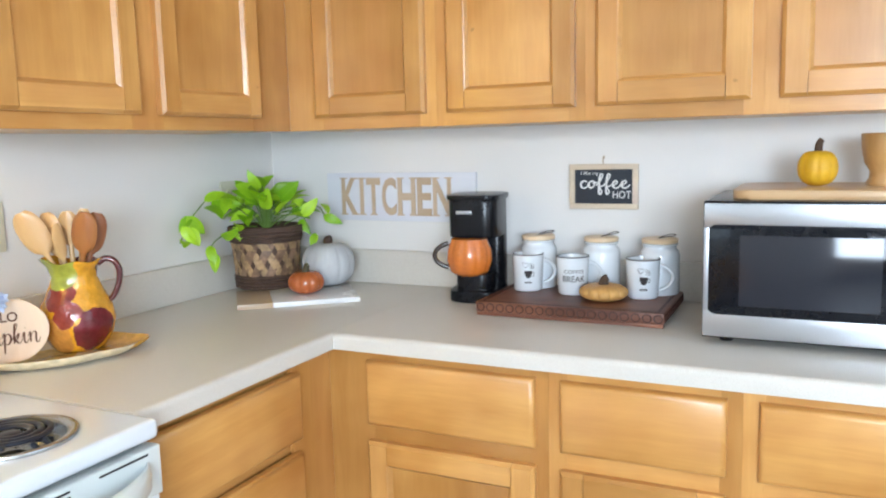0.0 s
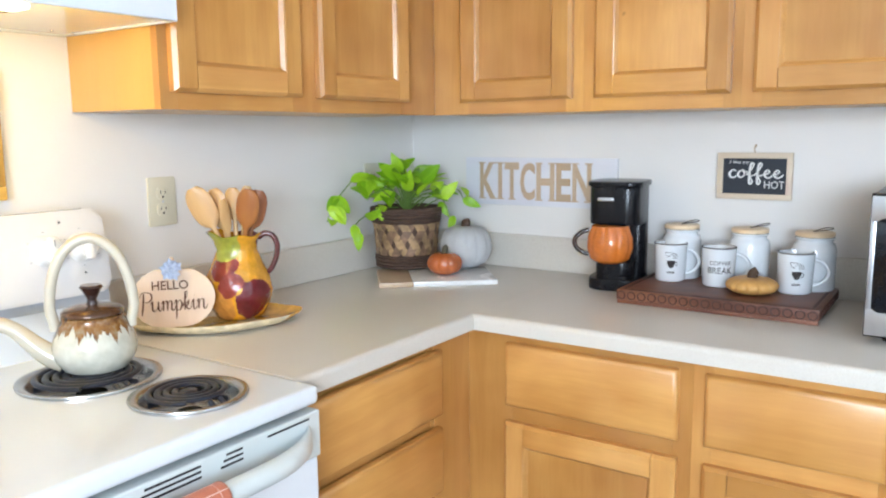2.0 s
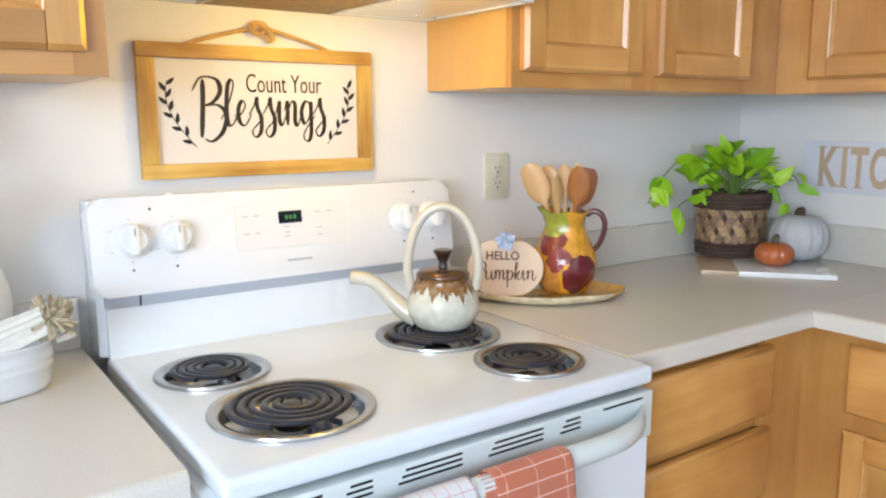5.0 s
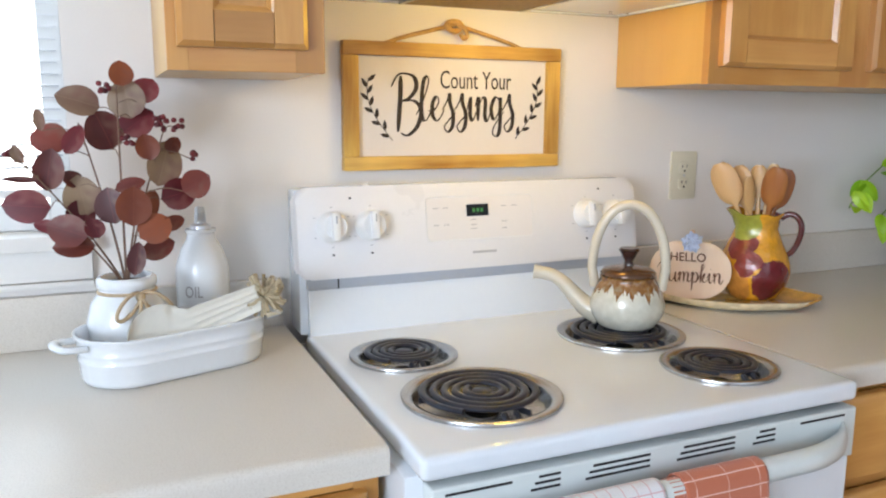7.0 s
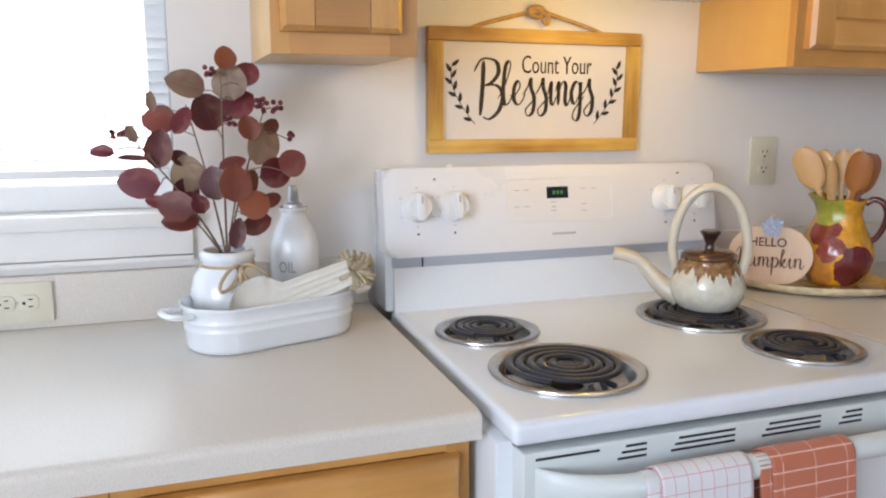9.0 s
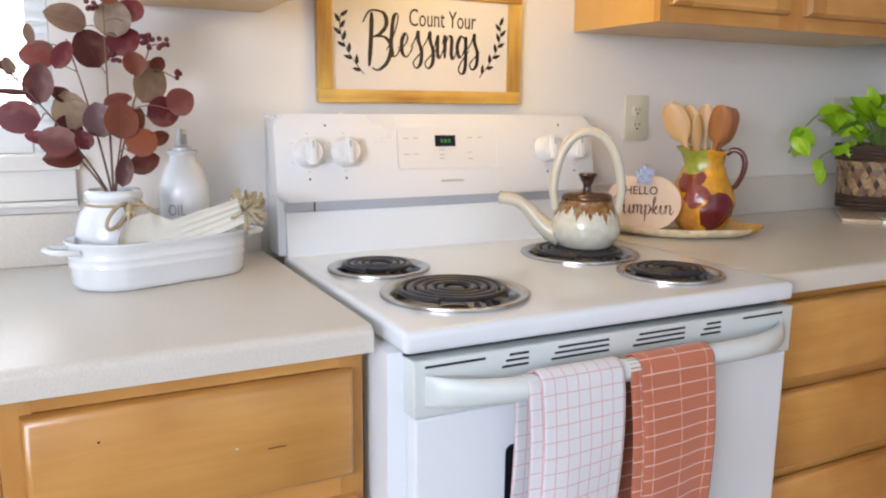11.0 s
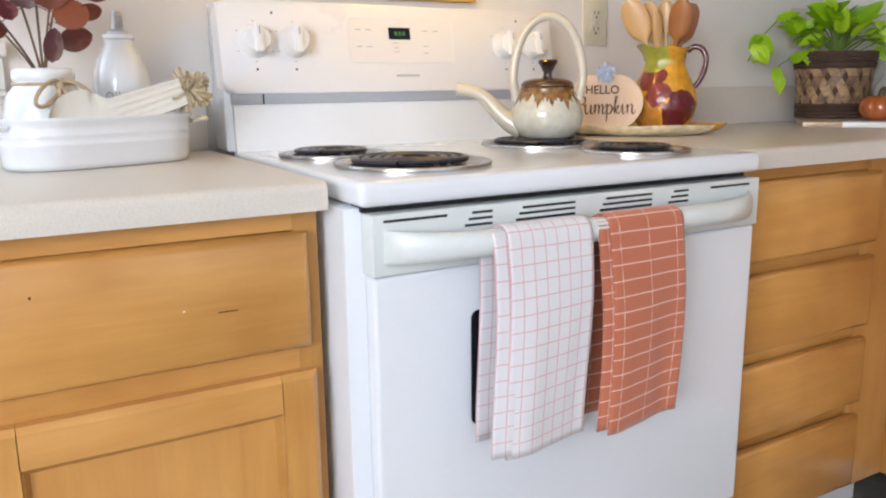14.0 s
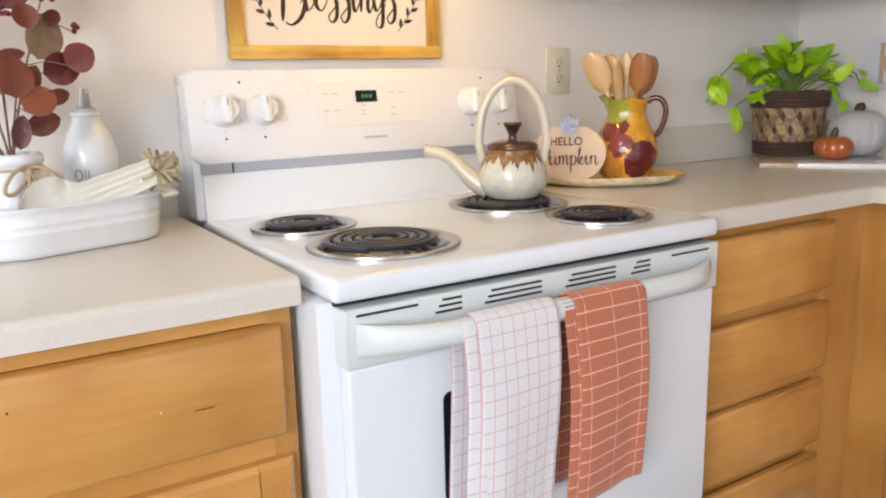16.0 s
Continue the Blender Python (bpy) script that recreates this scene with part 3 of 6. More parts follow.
def burner(x, y, r):
    pan = part("drip_pan", moved(lathe([(r + 0.0005, 0.9145), (r + 0.0015, 0.9190), (r + 0.0005, 0.9212), (r - 0.0025, 0.9222), (r - 0.009, 0.9212), (r - 0.015, 0.9190), (r - 0.018, 0.914), (r * 0.80, 0.898), (r * 0.66, 0.894), (r * 0.40, 0.892), (r * 0.22, 0.8905), (r * 0.20, 0.884)], 56), Matrix.Translation((x, y, 0))), chrome, rng, "polished chrome drip pan")
    part("pan_hole", moved(lathe([(0, 0.8908), (r * 0.21, 0.8908)], 24), Matrix.Translation((x, y, 0))), black_gap, pan)
    turns, r0, r1 = (4.3 if r > 0.11 else 3.3, 0.022, r - 0.028)
    pts = []
    for i in range(int(turns * 30) + 1):
        a = 2 * math.pi * i / 30
        rr = r0 + (r1 - r0) * i / (turns * 30)
        pts.append((x + rr * math.cos(a + 2.1), y + rr * math.sin(a + 2.1), 0.9250))
    part("coil", tube(pts, 0.0062 if r > 0.11 else 0.0054, 10, flat=0.7), coil_iron, pan, "dark spiral heating coil")
    bm = bmesh.new()
    for k in range(3):
        t = box(0.012, r1 + 0.004, -0.0012, 0.0012, 0.912, 0.9210)
        moved(t, Matrix.Rotation(radians(120 * k + 50), 4, "Z"))
        join(bm, t)
    moved(bm, Matrix.Translation((x, y, 0)))
    part("coil_support", bm, coil_iron, pan)
    part("centre_cap", moved(lathe([(0.0, 0.9262), (0.013, 0.9262), (0.0155, 0.9245), (0.0155, 0.918)], 24), Matrix.Translation((x, y, 0))), coil_iron, pan)
    # terminals that run from the coil into the pan wall
    bm = bmesh.new()
    for s in (-0.010, 0.010):
        tube([(x + s, y - r1 + 0.004, 0.921), (x + s, y - r1 - 0.008, 0.914), (x + s, y - r + 0.012, 0.905)], 0.0045, 8, bm)
    add_box(bm, x - 0.020, x + 0.020, y - r + 0.018, y - r + 0.030, 0.899, 0.9095, bevel=0.002)
    part("coil_terminal", bm, coil_iron, pan)


for b in BURNERS:
    burner(*b)

# backguard: a leaning control panel over a sloped lower plate
ACROSS_X = Matrix(((0, 1, 0, 0), (1, 0, 0, 0), (0, 0, 1, 0), (0, 0, 0, 1)))
back = part("backguard", moved(prism([(-0.108, 0.916), (-0.106, 1.035), (-0.084, 1.180), (-0.076, 1.191), (-0.030, 1.192), (-0.022, 1.184), (-0.022, 0.916)], -0.011, RW - 0.007, bevel=0.004), ACROSS_X), enamel, rng, smooth=35)
side = [(-0.122, 0.912), (-0.1155, 1.003), (-0.06, 1.003), (-0.06, 0.912)]
part("lower_plate", moved(prism(side, 0.004, RW - 0.010), ACROSS_X), enamel, rng, smooth=30)
part("seam", box(0.002, RW - 0.012, -0.1185, -0.05, 1.0035, 1.0255, bevel=0.002), enamel_shade, rng)
part("seam_clip", box(0.060, 0.063, -0.1192, -0.109, 1.0035, 1.0255), black_gap, rng)
PT = Matrix.Translation((0, -0.124, 1.024)) @ Matrix.Rotation(radians(-9.5), 4, "X")
panel = part("control_panel", moved(prism(round_rect(-0.013, RW - 0.005, 0.0, 0.175, 0.022), 0.0, 0.05, bevel=0.010), PT), control_paint, rng, smooth=60)


def on_panel(bm):
    return moved(bm, PT)


print_pale = plain("pale_print", (0.48, 0.47, 0.48), 0.5)
KP = (0.246, 0.490, 0.058, 0.148)
bm = bmesh.new()
o, i_ = round_rect(*KP, 0.010), round_rect(KP[0] + 0.003, KP[1] - 0.003, KP[2] + 0.003, KP[3] - 0.003, 0.008)
vo, vi = [bm.verts.new((x, -0.0012, z)) for x, z in o], [bm.verts.new((x, -0.0004, z)) for x, z in i_]
for k in range(len(vo)):
    j = (k + 1) % len(vo)
    bm.faces.new((vo[k], vo[j], vi[j], vi[k]))
part("keypad_border", on_panel(bm), white_plastic, panel)
part("keypad", on_panel(prism(round_rect(KP[0] + 0.003, KP[1] - 0.003, KP[2] + 0.003, KP[3] - 0.003, 0.008), -0.0008, 0.0004)), plain("keypad_film", (0.78, 0.755, 0.735), 0.35, vary=0.02), panel)
part("display", on_panel(box(0.336, 0.385, -0.0022, -0.0006, 0.106, 0.130)), black_glass, panel, "dark clock display with dim green segments")
green = glow("green_segments", (0.04, 0.20, 0.05), 0.3)
for k in range(3):
    part("display_segment", on_panel(box(0.349 + 0.009 * k, 0.355 + 0.009 * k, -0.0026, -0.0020, 0.114, 0.122)), green, panel)
for kx, kz in ((0.262, 0.124), (0.284, 0.124), (0.262, 0.090), (0.284, 0.090), (0.345, 0.098), (0.345, 0.088), (0.345, 0.080), (0.415, 0.124), (0.415, 0.092), (0.415, 0.078), (0.440, 0.124)):
    part("key_mark", on_panel(box(kx, kx + 0.012, -0.0014, -0.0006, kz, kz + 0.0013)), print_grey, panel)
part("maker_mark", on_panel(box(0.346, 0.400, -0.0006, 0.0002, 0.030, 0.0345)), print_pale, panel, "small grey maker's mark")


def knob(x, z):
    bm = lathe([(0.031, 0), (0.031, 0.005), (0.027, 0.009), (0.025, 0.024), (0.022, 0.028), (0, 0.025)], 40)
    add_box(bm, -0.008, 0.008, -0.027, 0.027, 0.010, 0.037, bevel=0.005)
    moved(bm, PT @ Matrix.Translation((x, 0, z)) @ Matrix.Rotation(radians(90), 4, "X"))
    k = part("knob", bm, white_plastic, panel)
    part("pointer", on_panel(box(x - 0.001, x + 0.001, -0.0385, -0.0368, z + 0.006, z + 0.020)), print_grey, k)
    for a in (90, 150, 210, 270, 330, 30):
        cx, cz = x + 0.038 * math.cos(radians(a)), z + 0.038 * math.sin(radians(a))
        part("dial_mark", on_panel(box(cx - 0.0022, cx + 0.0022, -0.0008, 0.0004, cz - 0.0006, cz + 0.0006)), print_grey, panel)
    part("burner_mark", on_panel(box(x - 0.002, x + 0.002, -0.0008, 0.0004, z - 0.055, z - 0.051)), black_gap, panel)


for x in (0.054, 0.131, 0.622, 0.697):
    knob(x, 0.098)
for x in (0.092, 0.658):
    part("indicator", on_panel(box(x - 0.002, x + 0.002, -0.0012, 0.0004, 0.150, 0.154)), black_gap, panel)
part("vent_tab", moved(lathe([(0.008, 0), (0.008, 0.004), (0.005, 0.007), (0, 0.008)], 16), Matrix.Translation((0.135, -0.07, 1.193))), white_plastic, rng)

# oven door with its vented top trim, bowed handle and dark window
gap = part("door_gap", box(0.012, RW - 0.012, -0.676, -0.64, 0.8725, 0.8815), black_gap, rng)
door = part("oven_door", box(0.016, RW - 0.006, -0.700, -0.6685, 0.262, 0.788, bevel=0.006, seg=3), enamel, rng)
trim_white = plain("greenish_white_trim", (0.66, 0.71, 0.70), 0.34, vary=0.02, relief=0.0, coat=0.4)
trim = part("vent_trim", box(0.013, RW - 0.003, -0.7035, -0.6685, 0.789, 0.872, bevel=0.0035, seg=3), trim_white, door)
for x0, x1, rows in ((0.030, 0.125, 1), (0.165, 0.198, 3), (0.250, 0.345, 3), (0.405, 0.500, 3), (0.548, 0.580, 3), (0.632, 0.727, 1)):
    for r in range(rows):
        part("vent_slot", box(x0 - 0.006 * (r if rows == 3 else 0), x1, -0.7042, -0.698, 0.861 - 0.0085 * r, 0.8645 - 0.0085 * r), black_gap, trim)
bm, rings = bmesh.new(), []
for k in range(41):
    u = k / 40
    x = 0.030 + u * (RW - 0.060)
    rise = min(1.0, 5.0 * min(u, 1 - u))
    rise = math.sin(rise * math.pi / 2) ** 0.7
    mid_y, mid_z = -0.702 - 0.050 * rise, 0.829
    deep, tall = 0.006 + 0.011 * rise, 0.0235 - 0.0055 * rise
    rings.append([bm.verts.new((x, mid_y - deep * math.cos(a), mid_z + tall * math.sin(a))) for a in (2 * math.pi * q / 18 for q in range(18))])
for a, b in zip(rings, rings[1:]):
    for q in range(18):
        bm.faces.new((a[q], a[(q + 1) % 18], b[(q + 1) % 18], b[q]))
bm.faces.new(rings[0]), bm.faces.new(rings[-1])
part("handle", bm, trim_white, door, "bowed white oven handle", smooth=60)
part("window", prism(round_rect(0.164, 0.548, 0.548, 0.722, 0.012), -0.7025, -0.699, bevel=0.0008), black_glass, door, "black oven window glass")
low = part("storage_drawer", box(0.012, RW - 0.006, -0.700, -0.6685, 0.070, 0.254, bevel=0.006, seg=3), enamel, rng)
part("drawer_lip", box(0.02, RW - 0.02, -0.712, -0.698, 0.236, 0.252, bevel=0.005), enamel, low)

# ---- window over the sink ----
win = tagged(new("window_1"), "white vinyl window over the sink, blind lowered", "window", kind="structure")
vinyl = plain("white_vinyl", (0.80, 0.81, 0.80), 0.35, vary=0.02)
y0, y1, z0, z1 = WIN_Y0, WIN_Y1, WIN_Z0, WIN_Z1
bm = bmesh.new()
for a in ((y0, y0 + 0.04, z0, z1), (y1 - 0.04, y1, z0, z1), (y0 + 0.04, y1 - 0.04, z0, z0 + 0.05), (y0 + 0.04, y1 - 0.04, z1 - 0.05, z1), ((y0 + y1) / 2 - 0.02, (y0 + y1) / 2 + 0.02, z0 + 0.05, z1 - 0.05)):
    add_box(bm, -0.095, -0.055, *a, bevel=0.003, seg=1)
part("window_frame", bm, vinyl, win)
glass, gn, gl, gb = tree("window_glass")
gb.inputs["Transmission Weight"].default_value, gb.inputs["Roughness"].default_value, gb.inputs["IOR"].default_value = 1.0, 0.0, 1.45
for a, b in ((y0 + 0.04, (y0 + y1) / 2 - 0.02), ((y0 + y1) / 2 + 0.02, y1 - 0.04)):
    p = part("pane", box(-0.078, -0.074, a, b, z0 + 0.05, z1 - 0.05), glass, win)
    p.visible_shadow = False
part("window_sill", box(-0.052, 0.030, y0 - 0.05, y1 + 0.034, z0 - 0.026, z0 + 0.002, bevel=0.006), white_trim, win)
part("window_apron", box(0.0, 0.014, y0 - 0.03, y1 + 0.026, z0 - 0.082, z0 - 0.026, bevel=0.003), white_trim, win)
part("apron_moulding", box(0.0, 0.020, y0 - 0.03, y1 + 0.026, z0 - 0.094, z0 - 0.083, bevel=0.004), white_trim, win)
blind = thing("window_blind", pose(-0.03, 0, 0), "white horizontal mini blind hanging in the window", "window blind")
slat_mat, sn, sl, sb = tree("blind_slat")
sb.inputs["Base Color"].default_value, sb.inputs["Roughness"].default_value = (0.82, 0.84, 0.86, 1), 0.45
tr, ms = sn.new("ShaderNodeBsdfTranslucent"), sn.new("ShaderNodeMixShader")
tr.inputs[0].default_value, ms.inputs[0].default_value = (0.8, 0.84, 0.88, 1), 0.35
sl.new(sb.outputs[0], ms.inputs[1]), sl.new(tr.outputs[0], ms.inputs[2])
sl.new(ms.outputs[0], sn["Material Output"].inputs["Surface"])
bm = bmesh.new()
add_box(bm, -0.0125, 0.0125, y0 + 0.01, y1 - 0.01, -0.0006, 0.0006)
moved(bm, Matrix.Rotation(radians(6), 4, "Y"))
slat = mesh_of("slat", bm, slat_mat, 0)
for k in range(42):
    s = new("slat", slat)
    s.parent, s.location = blind, (0, 0, 1.216 + 0.0203 * k)
part("bottom_rail", box(-0.012, 0.012, y0 + 0.01, y1 - 0.01, 1.182, 1.198, bevel=0.004), vinyl, blind)
part("head_rail", box(-0.015, 0.015, y0 + 0.008, y1 - 0.008, 2.085, 2.120, bevel=0.002), vinyl, blind)
for yy in (y1 - 0.12, (y0 + y1) / 2, y0 + 0.12):
    part("ladder_cord", tube([(0.013, yy, 1.188), (0.013, yy, 2.09)], 0.0009, 6), vinyl, blind)
bright, bn, bl, bb = tree("bright_overcast_distance")
em = bn.new("ShaderNodeEmission")
em.inputs["Color"].default_value, em.inputs["Strength"].default_value = (0.95, 0.98, 1.0, 1), 12.0
bl.new(em.outputs[0], bn["Material Output"].inputs["Surface"])
tagged(part("backdrop", box(-4.05, -4.0, -8, 1, -1, 6), bright), "bright overcast daylight beyond the window", "backdrop", kind="structure")

# ---- materials of the things ----
ceramic = plain("white_ceramic", (0.755, 0.785, 0.81), 0.16, vary=0.03, scale=5, relief=0.02, coat=0.4)
cream_ceramic = plain("cream_ceramic", (0.59, 0.54, 0.43), 0.22, vary=0.05, relief=0.03, coat=0.3)
oak_light = wood("light_utensil_wood", (0.70, 0.48, 0.23), (0.56, 0.34, 0.14), "z", knots=False)
oak_dark = wood("dark_utensil_wood", (0.36, 0.14, 0.04), (0.22, 0.07, 0.02), "z", knots=False)
bamboo_x = wood("bamboo_board", (0.66, 0.44, 0.22), (0.52, 0.31, 0.13), "x", knots=False)
bamboo_z = wood("turned_bowl_wood", (0.58, 0.34, 0.12), (0.34, 0.17, 0.05), "z", knots=False)
lid_wood = wood("canister_lid_wood", (0.82, 0.65, 0.43), (0.74, 0.55, 0.33), "x", knots=False)
walnut_x = wood("carved_walnut", (0.26, 0.100, 0.052), (0.095, 0.030, 0.015), "x", 0.45, 0.1, knots=False)
sign_frame_h = wood("yellow_pine_across", (0.86, 0.59, 0.15), (0.34, 0.16, 0.024), "x", 0.5, 0.05)
sign_frame_v = wood("yellow_pine_upright", (0.86, 0.59, 0.15), (0.34, 0.16, 0.024), "z", 0.5, 0.05)
washed_wood = wood("whitewashed_board", (0.77, 0.78, 0.79), (0.67, 0.685, 0.70), "x", 0.6, 0.0, knots=False)
letter_tan = wood("tan_letter_wood", (0.60, 0.46, 0.32), (0.47, 0.34, 0.22), "x", 0.6, 0.0, knots=False)
pale_wood = wood("pale_frame_wood", (0.76, 0.66, 0.52), (0.62, 0.51, 0.37), "x", 0.6, 0.0, knots=False)
heart_wood = wood("birch_sign_wood", (0.80, 0.64, 0.48), (0.66, 0.48, 0.33), "z", 0.55, 0.0, knots=False)
sign_white = plain("sign_white_paint", (0.70, 0.665, 0.635), 0.6, vary=0.03)
ink = plain("dark_ink", (0.020, 0.012, 0.010), 0.6)
burnt = plain("burnt_letters", (0.12, 0.045, 0.022), 0.7)
slate = plain("blue_black_slate", (0.016, 0.022, 0.034), 0.5, vary=0.25)
chalk = plain("white_chalk_ink", (0.80, 0.80, 0.78), 0.7)
tassel_jute = plain("pale_jute", (0.46, 0.38, 0.25), 0.9, vary=0.35, scale=60, fine=400, relief=0.6)
twine = plain("jute_twine", (0.48, 0.37, 0.24), 0.9, vary=0.3, scale=60, fine=400, relief=0.6)
rope_mat = plain("sisal_rope", (0.50, 0.31, 0.11), 0.9, vary=0.3, scale=60, fine=400, relief=0.6)
iron_wire = plain("dark_wire", (0.06, 0.055, 0.05), 0.5, 0.6)
steel = plain("brushed_steel", (0.56, 0.575, 0.60), 0.30, 1.0, vary=0.06, scale=3, fine=300, relief=0.05)
grey_pumpkin = plain("grey_painted_pumpkin", (0.48, 0.49, 0.50), 0.55, vary=0.08, scale=12)
rust_pumpkin = plain("glazed_rust_pumpkin", (0.42, 0.105, 0.025), 0.2, vary=0.2, coat=0.5)
orange_glaze = plain("glazed_orange", (0.62, 0.17, 0.025), 0.18, vary=0.2, scale=14, coat=0.6)
tan_pumpkin = plain("tan_pumpkin", (0.60, 0.33, 0.10), 0.45, vary=0.15, scale=14)
yellow_pumpkin = plain("yellow_pumpkin", (0.66, 0.37, 0.015), 0.55, vary=0.12, scale=14)
stem_brown = plain("dry_stem", (0.075, 0.042, 0.024), 0.8, vary=0.3, scale=40, relief=0.4)
marble = plain("white_marble", (0.76, 0.76, 0.75), 0.25, vary=0.06, scale=9)
acacia = wood("acacia_strip", (0.58, 0.45, 0.30), (0.44, 0.32, 0.20), "y", knots=False)
plate_cream = plain("cream_glaze", (0.74, 0.62, 0.38), 0.2, vary=0.06, coat=0.4)
soil = plain("dark_soil", (0.03, 0.022, 0.016), 0.95, vary=0.4, scale=60, relief=0.6)
flower_blue = plain("pale_blue_fabric", (0.60, 0.66, 0.80), 0.8, vary=0.12, scale=40)
vine_stem = plain("green_stem", (0.16, 0.26, 0.05), 0.6, vary=0.2)
twig = plain("brown_twig", (0.20, 0.12, 0.08), 0.8, vary=0.2)
maroon_glaze = plain("maroon_glaze", (0.085, 0.014, 0.014), 0.15, vary=0.2, coat=0.5)
bronze_glaze = plain("bronze_glaze", (0.10, 0.045, 0.02), 0.2, 0.35, vary=0.4, scale=20, coat=0.4)


def blotched(name, base, spots, wobble=0.02, rough=0.18):
    """A glazed surface with hand-painted patches: (centre, radius, colour) in the thing's own space."""
    m, nodes, links, bsdf = tree(name)
    tc = nodes.new("ShaderNodeTexCoord")
    n = nodes.new("ShaderNodeTexNoise")
    n.inputs["Scale"].default_value, n.inputs["Detail"].default_value = 18.0, 3.0
    links.new(tc.outputs["Object"], n.inputs["Vector"])
    f = noise_tex(nodes, links, tc.outputs["Object"], 45.0, 3)
    col = ramp(nodes, links, f, [(0.3, shade(base, 0.75)), (0.7, shade(base, 1.15))])
    for c, r, tone in spots:
        d = nodes.new("ShaderNodeVectorMath")
        d.operation = "DISTANCE"
        links.new(tc.outputs["Object"], d.inputs[0])
        d.inputs[1].default_value = c
        edge = maths(nodes, links, "MULTIPLY_ADD", n.outputs["Fac"], wobble * 2, d.outputs["Value"])
        mask = maths(nodes, links, "LESS_THAN", edge, r + wobble)
        col = mix(nodes, links, mask, col, ramp(nodes, links, f, [(0.25, shade(tone, 0.7)), (0.75, shade(tone, 1.2))]))
    links.new(col, bsdf.inputs["Base Color"])
    bsdf.inputs["Roughness"].default_value, bsdf.inputs["Coat Weight"].default_value = rough, 0.5
    bump(nodes, links, bsdf, n.outputs["Fac"], 0.7, 0.02)
    return m


def leaf_material(name, a, b, rough=0.4, through=0.3, pale=None):
    m, nodes, links, bsdf = tree(name)
    info = nodes.new("ShaderNodeObjectInfo")
    v = coords(nodes, links)
    n = noise_tex(nodes, links, v, 30.0, 4)
    fac = maths(nodes, links, "MULTIPLY_ADD", n, 0.5, maths(nodes, links, "MULTIPLY_ADD", info.outputs["Random"], 0.9, -0.2))
    sep = nodes.new("ShaderNodeSeparateXYZ")
    links.new(v, sep.inputs[0])
    rim = maths(nodes, links, "ABSOLUTE", sep.outputs[1])
    fac = maths(nodes, links, "ADD", fac, maths(nodes, links, "MULTIPLY_ADD", rim, 9.0, -0.10))
    col = ramp(nodes, links, fac, [(0.15, a), (0.85, b)])
    vein = maths(nodes, links, "LESS_THAN", rim, 0.0007)
    col = mix(nodes, links, maths(nodes, links, "MULTIPLY", vein, 0.22), col, shade(b, 1.25))
    if pale:
        patch = ramp(nodes, links, noise_tex(nodes, links, v, 22.0, 2), [(0.50, (0, 0, 0)), (0.66, (1, 1, 1))])
        col = mix(nodes, links, maths(nodes, links, "MULTIPLY", patch, 0.75), col, pale)
    links.new(col, bsdf.inputs["Base Color"])
    bump(nodes, links, bsdf, n, 0.25, 0.002)
    bsdf.inputs["Roughness"].default_value = rough
    t, ms = nodes.new("ShaderNodeBsdfTranslucent"), nodes.new("ShaderNodeMixShader")
    links.new(col, t.inputs[0])
    ms.inputs[0].default_value = through
    links.new(bsdf.outputs[0], ms.inputs[1]), links.new(t.outputs[0], ms.inputs[2])
    links.new(ms.outputs[0], nodes["Material Output"].inputs["Surface"])
    return m


pothos_green = leaf_material("pothos_leaf", (0.22, 0.47, 0.010), (0.52, 0.80, 0.035), 0.38, 0.30)
autumn_red = leaf_material("autumn_leaf", (0.070, 0.011, 0.012), (0.21, 0.040, 0.026), 0.45, 0.08, (0.19, 0.095, 0.065))
autumn_tan = leaf_material("faded_leaf", (0.13, 0.065, 0.045), (0.29, 0.20, 0.12), 0.5, 0.2, (0.15, 0.055, 0.045))


def at(x, y, z, turn=0):
    return pose(x, y, z, 0, 0, turn)


# ---- wall plates ----
def outlet(m, label, wide=0.076, high=0.117):
    o = thing("outlet", m, label, "outlet")
    part("plate", prism(round_rect(-wide / 2, wide / 2, 0, high, 0.004), -0.006, 0, bevel=0.002), outlet_ivory, o)
    upright = high > wide
    for s in (-1, 1):
        cx, cz = (0, high / 2 + s * 0.0195) if upright else (s * 0.0195, high / 2)
        face = part("socket", prism(round_rect(cx - 0.0165, cx + 0.0165, cz - 0.0145, cz + 0.0145, 0.010), -0.0085, -0.005, bevel=0.001), outlet_ivory, o)
        for dx, dz, w, h in ((-0.0065, 0.003, 0.0022, 0.008), (0.0065, 0.003, 0.0022, 0.007), (0, -0.008, 0.005, 0.005)):
            if not upright:
                dx, dz, w, h = dz, dx, h, w
            part("slot", box(cx + dx - w / 2, cx + dx + w / 2, -0.0089, -0.006, cz + dz - h / 2, cz + dz + h / 2), black_gap, face)
    part("screw", moved(lathe([(0, 0), (0.003, 0), (0.003, 0.002)], 10), Matrix.Translation((0, -0.0065, high / 2)) @ Matrix.Rotation(radians(90), 4, "X")), steel, o)
    return o


outlet(at(0, -1.027, 1.130, WEST), "ivory duplex wall outlet beside the utensil jug")
outlet(at(0, -0.230, 1.134, WEST), "ivory duplex wall outlet behind the potted plant")
outlet(at(0.0205, -2.671, 0.928, WEST), "ivory duplex outlet set sideways in the upstand", 0.117, 0.074)

